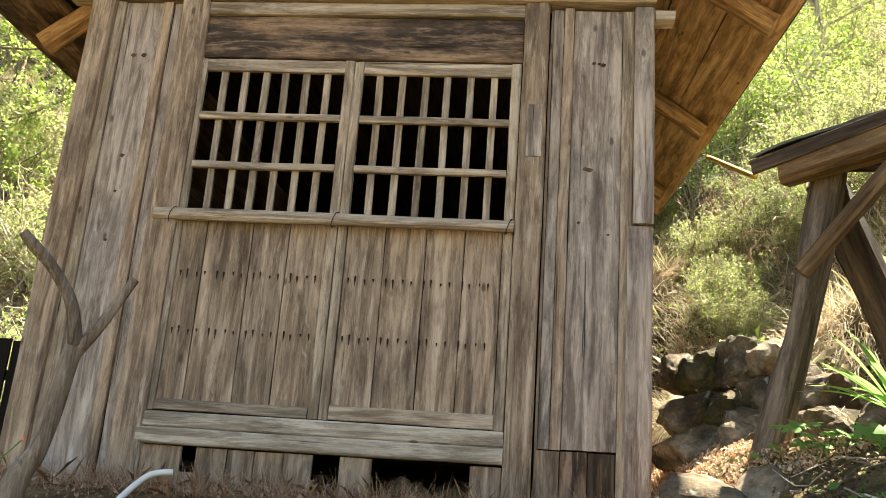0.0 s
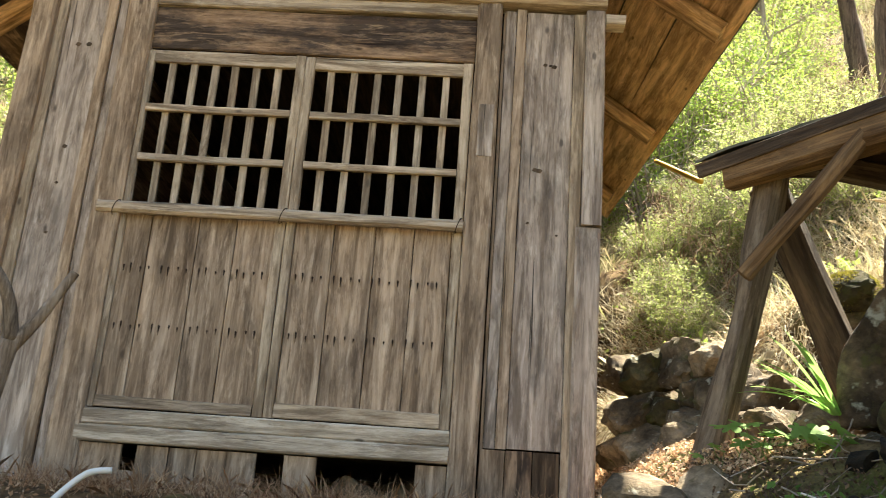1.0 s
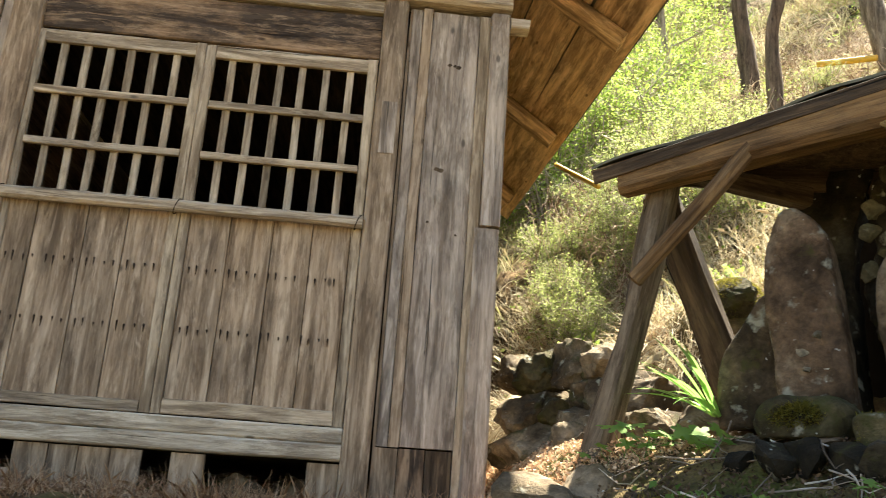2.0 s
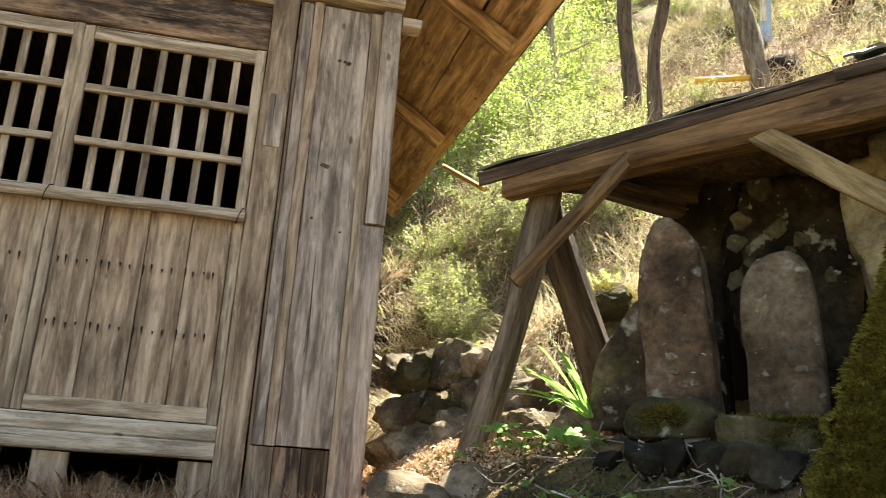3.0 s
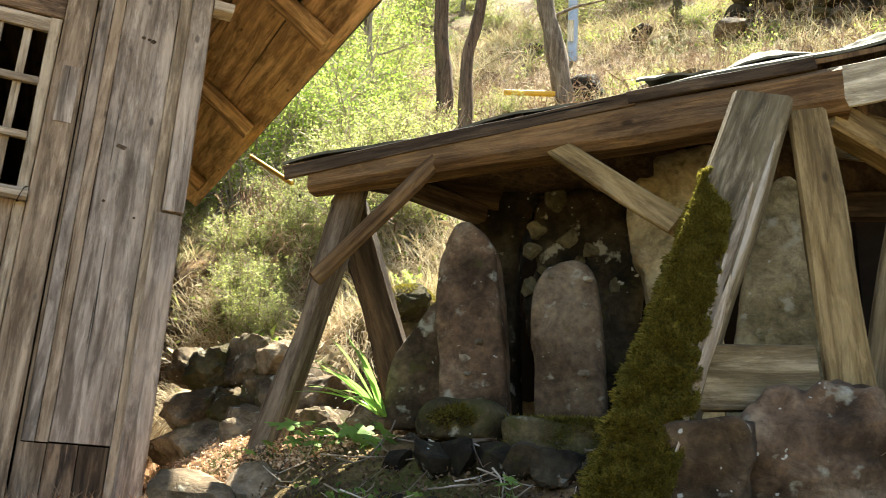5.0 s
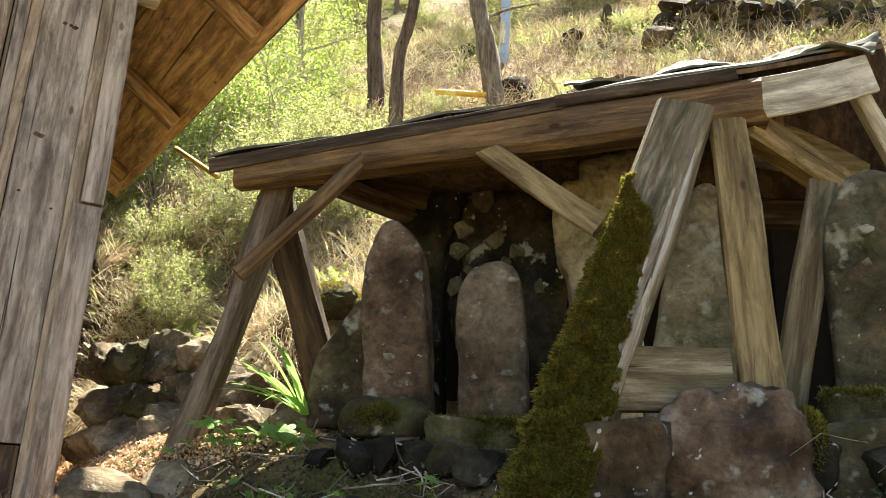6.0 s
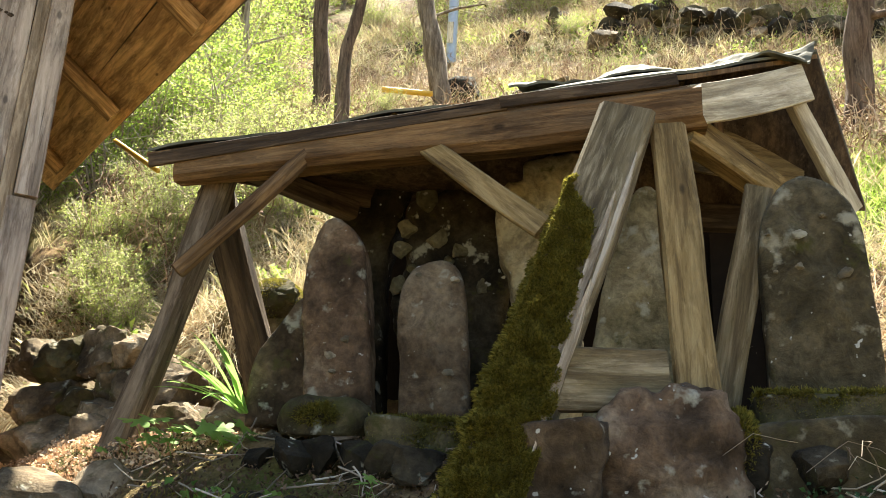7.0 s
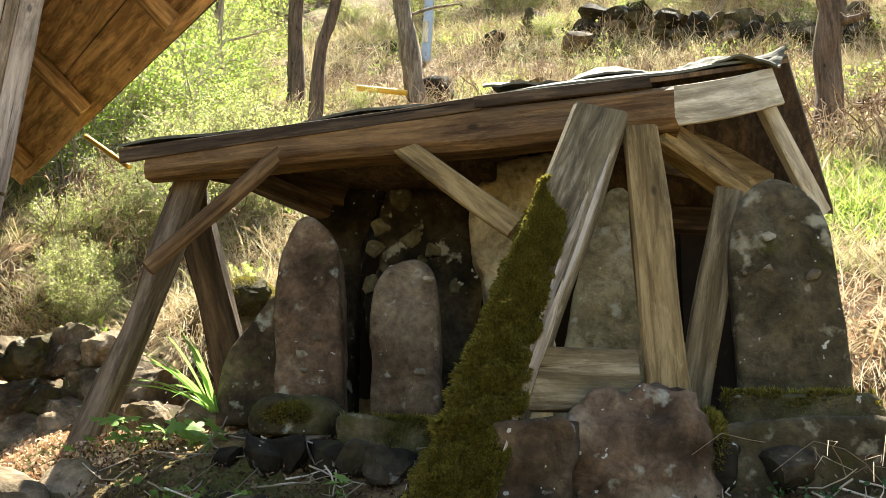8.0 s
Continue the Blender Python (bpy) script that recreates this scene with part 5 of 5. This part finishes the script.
part("stump_body", tube_mesh([(x, y, z - 0.2), (x, y, z + 0.55)], [0.11, 0.10], M_MOSSROCK, 12, 0.05), stump)

# ---- nearby plants ----


def arching_leaf(root, direction, length, width, rise, droop):
    """A long strap leaf with a folded middle."""
    d = Vector(direction).normalized()
    s = d.cross(Vector((0, 0, 1))).normalized()
    verts, faces = [], []
    n = 10
    for i in range(n + 1):
        t = i / n
        p = Vector(root) + d * length * t + Vector((0, 0, rise * t - droop * t * t))
        w = width * (0.55 + 1.2 * t * (1 - t)) * (1 - t ** 5)
        verts += [p - s * w + Vector((0, 0, w * 0.5)), p, p + s * w + Vector((0, 0, w * 0.5))]
        if i:
            b = 3 * i
            faces += [(b - 3, b - 2, b + 1, b), (b - 2, b - 1, b + 2, b + 1)]
    return verts, faces


M_STRAP = leaf_mat("strap_leaf", [(0.0, (0.16, 0.34, 0.06)), (1.0, (0.34, 0.54, 0.16))], 0.5, 0.3)
lily = thing("strap_leaf_plant", (2.42, 3.05, 1.62), "bright green clump of long strap leaves catching the sun", "plant")
for i in range(15):
    a = radians(118 + 7 * i + (i * 47) % 13)
    ln = 0.20 + 0.034 * ((i * 5) % 6)
    v, f = arching_leaf((2.41 + 0.015 * math.cos(i), 3.02 + 0.015 * math.sin(i), 1.70), (math.cos(a), math.sin(a), 0), ln, 0.0125, (0.34, 0.26, 0.42, 0.20)[i % 4], 0.08 + 0.05 * (i % 3))
    part("leaf", mesh_from(v, f, M_STRAP, True), lily)


def weed(x, y, z, n, size, mat, label, seed, spread=0.09, h=0.12):
    """A herb with lobed leaves on thin stalks."""
    r = np.random.default_rng(seed)
    ob = thing("weed", (x, y, z), label, "plant", "green herbs")
    P = branching(r, n, h, spread, 5)
    P += np.array((x, y, z + 0.06))
    part("stalk", stems(P, np.full(n, 0.0022), 0.0012, mat), ob, None, "hair-thin stalks", "stuff")
    for i in range(n):
        tip = Vector(P[i, -1])
        a0 = r.uniform(0, 6.28)
        verts, faces = [tuple(tip)], []
        tilt = Vector((r.normal(0, 0.35), r.normal(0, 0.35) - 0.25, 1)).normalized()
        u = tilt.cross(Vector((math.cos(a0), math.sin(a0), 0.1))).normalized()
        v = tilt.cross(u)
        m = 30
        for j in range(m):
            a = 2 * math.pi * j / m
            k = size * (0.4 + 0.6 * abs(math.cos(a * 2.5))) * (0.75 + 0.25 * math.cos(a))
            verts.append(tip + u * math.cos(a) * k + v * math.sin(a) * k - tilt * k * 0.15)
        faces = [(0, j + 1, (j + 1) % m + 1) for j in range(m)]
        part("leaf", mesh_from(verts, faces, mat), ob)
    return ob


weed(2.13, 2.98, 1.52, 12, 0.06, M_GREEN, "fresh green lobed-leaf herb beside the post", 1, 0.12, 0.16)
weed(2.30, 2.80, 1.53, 12, 0.065, M_GREEN, "soft green lobed-leaf herb in shade", 2, 0.12, 0.14)
weed(2.02, 3.12, 1.5, 7, 0.04, M_GREEN, "fresh green lobed-leaf herb beside the post", 3, 0.1, 0.12)
weed(2.42, 1.95, 1.3, 6, 0.035, M_GREEN, "small green herb below the monuments", 4, 0.06, 0.16)
weed(3.15, 0.98, 1.33, 9, 0.025, M_GREEN, "small creeping green herb by the kerb", 5, 0.14, 0.08)
weed(3.3, 0.9, 1.33, 8, 0.022, M_GREEN, "small creeping green herb by the kerb", 6, 0.14, 0.07)
weed(2.05, 4.75, zat(2.05, 4.75), 7, 0.05, M_GREEN, "green herb on the bank", 7, 0.15, 0.1)
leafy = thing("leafy_seedling", (2.34, 5.4, zat(2.34, 5.4)), "young plant with luminous yellow-green leaves", "plant")
P = branching(np.random.default_rng(9), 7, 0.34, 0.16, 5) + np.array((2.34, 5.40, zat(2.34, 5.4) + 0.05))
part("stalk", stems(P, np.full(7, 0.004), 0.002, M_GREEN), leafy, None, "", "stuff")
c = np.repeat(P[:, 2:].reshape(-1, 3), 4, 0)
part("foliage", soup(leaves(c + rng.normal(0, 0.035, c.shape), 0.075, 0.5, rng), 4, M_SPRING), leafy, None, "oval leaves lit through", "stuff")
leafy2 = copy_thing(leafy, Matrix.Translation((2.95, 4.35, zat(2.95, 4.35))) @ Matrix.Diagonal((0.7, 0.7, 0.7, 1)))

# moss on the leaning log and on the base stones
r = np.random.default_rng(33)
n = 95000
s, side, u = r.uniform(0, 0.78, n), r.uniform(0, 1, n) < 0.22, r.uniform(-0.5, 0.5, n)
edge = np.interp(s, [0, 0.12, 0.25, 0.4, 0.5, 0.58, 0.68, 0.76], [0.62, 0.60, 0.5, 0.32, 0.26, 0.22, 0.12, -0.45])
lump = np.array([noise.noise(Vector((float(a) * 3.6, float(b) * 30, 2.0))) for a, b in zip(u, s)])
fuzz = np.array([noise.noise(Vector((float(a) * 14, float(b) * 110, 5.0))) for a, b in zip(u, s)])
keep = side & (s < 0.52 + 0.1 * lump) | (u < edge + 0.10 * lump + 0.07 * fuzz)
s, side, u, lump, fuzz = s[keep], side[keep], u[keep], lump[keep], fuzz[keep]
n = len(s)
swell = np.clip(0.022 + 0.030 * lump + 0.009 * fuzz, 0.004, 0.07) * np.interp(s, [0, 0.45, 0.78], [1.35, 1.0, 0.45])
local = np.stack([np.where(side, -0.098 - swell, u * 0.205), np.where(side, u * 0.10, -0.054 - swell * (1 - (2 * u) ** 4 * 0.5)), s * LOG_LEN], 1)
turn = np.array(LOG_M.to_3x3())
base = np.array(LOG_A) + local @ turn.T
nrm = np.where(side[:, None], np.array((-1.0, 0, 0)), np.array((0, -1.0, 0))) @ turn.T
tip = base + unit(nrm * 0.6 + r.normal(0, 0.6, (n, 3)) + np.array((0, 0, -0.25))) * r.uniform(0.006, 0.016, n)[:, None]
part("moss", soup(blades(base - nrm * 0.008, tip, 0.0024, r), 5, M_MOSS), moss_log, None, "deep velvety yellow-green moss", "stuff")


def moss_cap(owner_xyz, sx, sy, sz, n, seed, label="moss cushion on a stone"):
    r = np.random.default_rng(seed)
    d = unit(r.normal(size=(n, 3)) + np.array((0, -0.3, 0.6)))
    base = np.array(owner_xyz) + d * np.array((sx, sy, sz)) * 0.92
    tip = base + unit(d + r.normal(0, 0.5, (n, 3))) * r.uniform(0.006, 0.022, n)[:, None]
    ob = part("moss_cushion", soup(blades(base, tip, 0.002, r), 5, M_MOSS), None)
    return tagged(ob, label, "moss", "moss cushions", "stuff")


def moss_block(x, y, z, w, h, t, face, n, seed):
    """Moss on the top and upper front edge of a squared stone."""
    r = np.random.default_rng(seed)
    f = unit(np.array((face[0], face[1], 0.0)))
    s = np.array((-f[1], f[0], 0.0))
    top = r.uniform(0, 1, n) < 0.55
    u = r.uniform(-0.48, 0.48, n) * w
    v = np.where(top, r.uniform(-0.45, 0.47, n), 0.46) * t
    up = np.where(top, h * 0.98, h * (1 - np.abs(r.normal(0, 0.28, n))))
    keep = np.array([noise.noise(Vector((float(a) * 9, float(b) * 9, seed * 3.0))) > -0.12 for a, b in zip(u, up + v)])
    u, v, up, top = u[keep], v[keep], up[keep], top[keep]
    base = np.array((x, y, z)) + u[:, None] * s + v[:, None] * f + up[:, None] * np.array((0, 0, 1.0))
    out = np.where(top[:, None], np.array((0, 0, 1.0)), f)
    tip = base + unit(out + r.normal(0, 0.5, base.shape)) * r.uniform(0.006, 0.024, len(base))[:, None]
    ob = part("moss_cushion", soup(blades(base, tip, 0.002, r), 5, M_MOSS), None)
    return tagged(ob, "thin cushion of yellow-green moss on a base stone", "moss", "moss cushions", "stuff")


moss_cap((2.59, 2.645, 1.665), 0.165, 0.15, 0.07, 9000, 1, "rounded cushion of moss over a base stone")
moss_block(2.85, 2.37, 1.46, 0.36, 0.20, 0.31, (-0.62, -0.78), 5000, 2)
moss_block(3.65, 1.27, 1.60, 0.46, 0.13, 0.29, (-0.74, -0.67), 5000, 3)
moss_cap((3.27, 1.30, 1.52), 0.05, 0.07, 0.14, 2600, 7, "yellow moss on the edge of the broken stone")
moss_cap((2.52, 3.88, zat(2.52, 3.88)), 0.10, 0.09, 0.075, 2500, 4)
moss_cap((2.88, 3.98, zat(2.88, 3.98)), 0.16, 0.14, 0.12, 3000, 5)
moss_cap((3.02, 1.10, 1.27), 0.5, 0.12, 0.06, 5000, 6)

# bare sapling before the hall, hose and sprigs
sap = thing("bare_sapling", (-0.64, 2.44, 1.0), "forked bare sapling with sawn-off tips before the hall", "tree")
part("trunk", tube_mesh([(-0.68, 2.42, 0.85), (-0.635, 2.45, 1.22), (-0.58, 2.48, 1.36), (-0.548, 2.50, 1.62), (-0.535, 2.51, 1.70)], [0.046, 0.040, 0.035, 0.030, 0.026], M_BARKGREY, 11, 0.16), sap)
part("limb", tube_mesh([(-0.535, 2.51, 1.70), (-0.565, 2.49, 1.85), (-0.635, 2.45, 1.965), (-0.70, 2.41, 2.035), (-0.735, 2.39, 2.075)], [0.024, 0.021, 0.019, 0.020, 0.016], M_BARKGREY, 9, 0.12), sap)
part("limb", tube_mesh([(-0.54, 2.51, 1.67), (-0.47, 2.545, 1.79), (-0.41, 2.57, 1.92), (-0.39, 2.58, 1.965)], [0.024, 0.019, 0.017, 0.016], M_BARKGREY, 9, 0.12), sap)
hose = tagged(part("hose", tube_mesh([(-0.66, 3.30, 1.17), (-0.60, 3.36, 1.26), (-0.545, 3.39, 1.305), (-0.47, 3.415, 1.318)], [0.014] * 4, M_HOSE, 10, 0), None), "bent white plastic hose end in the weeds", "hose")
sprig = thing("budding_sprig", (-0.3, 1.6, 0.9), "thin green twigs with orange buds", "twig")
for pts in (((-0.62, 1.9, 1.02), (-0.50, 1.95, 1.18), (-0.36, 2.0, 1.36)), ((-0.66, 1.9, 1.10), (-0.55, 1.95, 1.13), (-0.47, 2.0, 1.17)), ((-0.65, 1.9, 1.5), (-0.58, 1.95, 1.55), (-0.52, 2.0, 1.58))):
    part("shoot", tube_mesh(pts, [0.004, 0.003, 0.002], M_GREEN, 6, 0.1), sprig)
    for f in (0.35, 0.7, 0.98):
        p = Vector(pts[0]).lerp(Vector(pts[2]), f)
        part("bud", rock_mesh(0.007, 0.007, 0.01, M_BUD, f, sub=1), sprig, Matrix.Translation(p))

# loose twigs and dead stems on the ledge
r = np.random.default_rng(55)
n = 300
x, y = r.uniform(1.7, 4.0, n), r.uniform(0.7, 2.9, n)
keep = (x - 2.45) * 0.77 + (y - 3.7) * 0.63 < -0.55
x, y = x[keep], y[keep]
n = len(x)
a = r.uniform(0, 6.28, n)
ln = r.uniform(0.08, 0.32, n)
tt = np.linspace(-0.5, 0.5, 6)
P = np.stack([x[:, None] + np.cos(a)[:, None] * ln[:, None] * tt, y[:, None] + np.sin(a)[:, None] * ln[:, None] * tt, np.zeros((n, 6))], 2)
P[:, :, 2] = height(P[:, :, 0], P[:, :, 1]) + 0.02 + np.abs(tt) * (ln * r.uniform(0, 0.6, n))[:, None]
P[:, :, :2] += r.normal(0, 0.008, (n, 6, 2))
stuff("fallen_twigs", stems(P, np.full(n, 0.004), 0.0015, M_TWIG), "thin dead twigs scattered on the ledge", "twigs")
n = 46
P = branching(np.random.default_rng(56), n, 0.42, 0.45, 7, 0.75) + np.array((3.60, 0.98, 1.50))
stuff("dead_bramble", stems(P, np.full(n, 0.0024), 0.001, M_TWIG), "bleached dead bramble stems by the kerb stone", "twigs")

# rubble, moss tufts and ivy on the ledge before the stones
r = np.random.default_rng(91)
for i in range(46):
    s0, q0 = r.uniform(-0.2, 2.6), r.uniform(-1.25, -0.72)
    x = 2.45 + q0 * 0.77 + (s0 - 0.9) * 0.63
    y = 3.7 + q0 * 0.63 - (s0 + 0.0) * 0.77
    s = r.uniform(0.03, 0.085)
    rest(x, y, zat(x, y) + s * 0.15, s * 1.3, s, s * 0.75, (M_STONE_DARK, M_ROCK, M_MOSSROCK)[i % 3], "broken dark stone lying in the litter", 200 + i, i * 67, group="small stones on the ledge", sub=2)
n = 700
s0, q0 = r.uniform(-0.3, 2.8, n), r.uniform(-1.4, -0.6, n)
x, y = 2.45 + q0 * 0.77 + (s0 - 0.9) * 0.63, 3.7 + q0 * 0.63 - s0 * 0.77
keep = np.array([noise.noise(Vector((float(a) * 3, float(b) * 3, 7.0))) > 0.0 for a, b in zip(x, y)])
c = np.stack([x, y, height(x, y) + 0.01], 1)[keep]
stuff("moss_patch", soup(tufts(c, np.full(len(c), 3.0), 26, 0.035, 0.002, r), 5, M_MOSS), "moss growing in patches over the litter", "moss")
base = np.repeat(c[::3], 3, 0) + r.normal(0, 0.05, (len(c[::3]) * 3, 3)) * np.array((1, 1, 0.2)) + np.array((0, 0, 0.03))
stuff("ivy_leaves", soup(leaves(base, 0.035, 0.75, r, 0.2), 4, M_GREEN), "scattered small ivy leaves", "plants")
for i in range(24):
    x, y, z = hill_spot(-39 + i * 0.65, 34 + (i * 11) % 25)
    plant_shrub(2, x, y, z, 4.2)
for i in range(30):
    x, y = rng.uniform(2.35, 3.9), rng.uniform(5.5, 7.6)
    plant_shrub(2 if i % 3 else 1, x, y, zat(x, y), rng.uniform(0.4, 0.68))

# grass and bare scrub on the far side beyond the hall
r = np.random.default_rng(95)
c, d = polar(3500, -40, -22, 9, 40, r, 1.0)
stuff("dry_grass", soup(tufts(c, d, 9, 0.22, 0.003, r), 5, M_HILLGRASS), "pale dry grass on the far slope", "grass")

# bright grass on the step beyond the shelter
r = np.random.default_rng(96)
n = 1100
x, y = r.normal(6.7, 0.55, n), r.normal(2.6, 0.5, n)
c = np.stack([x, y, height(x, y)], 1)
stuff("green_grass", soup(tufts(c, np.full(n, 6.0), 12, 0.10, 0.003, r), 5, M_SPRING), "fresh green grass on a sunny step", "grass")

# straw, litter and ivy beside the carved stone
r = np.random.default_rng(97)
n = 480
x, y = r.uniform(3.8, 5.6, n), r.uniform(0.5, 2.4, n)
keep = ~((x < 4.3) & (y > 1.25))
c = np.stack([x, y, height(x, y)], 1)[keep]
stuff("straw", soup(tufts(c, np.full(len(c), 4.0), 12, 0.24, 0.0018, r, (-0.3, -0.2, -0.2)), 5, M_DRYGRASS), "tangled bleached straw beside the shelter", "grass")
x, y = r.uniform(3.7, 5.4, 4000), r.uniform(0.5, 2.2, 4000)
stuff("leaf_litter", soup(leaves(np.stack([x, y, height(x, y) + 0.02], 1), 0.03, 0.55, r), 4, M_LITTER), "russet fallen leaves", "leaves")
x, y = r.uniform(3.05, 3.75, 200), r.uniform(0.80, 1.12, 200)
keep = (x - 2.45) * 0.77 + (y - 3.7) * 0.63 < -0.78
base = np.stack([x, y, height(x, y) + r.uniform(0.02, 0.07, 200)], 1)[keep]
stuff("ivy_leaves", soup(leaves(base, 0.022, 0.75, r, 0.2), 4, M_CONIFER), "small ivy leaves creeping along the kerb", "plants")
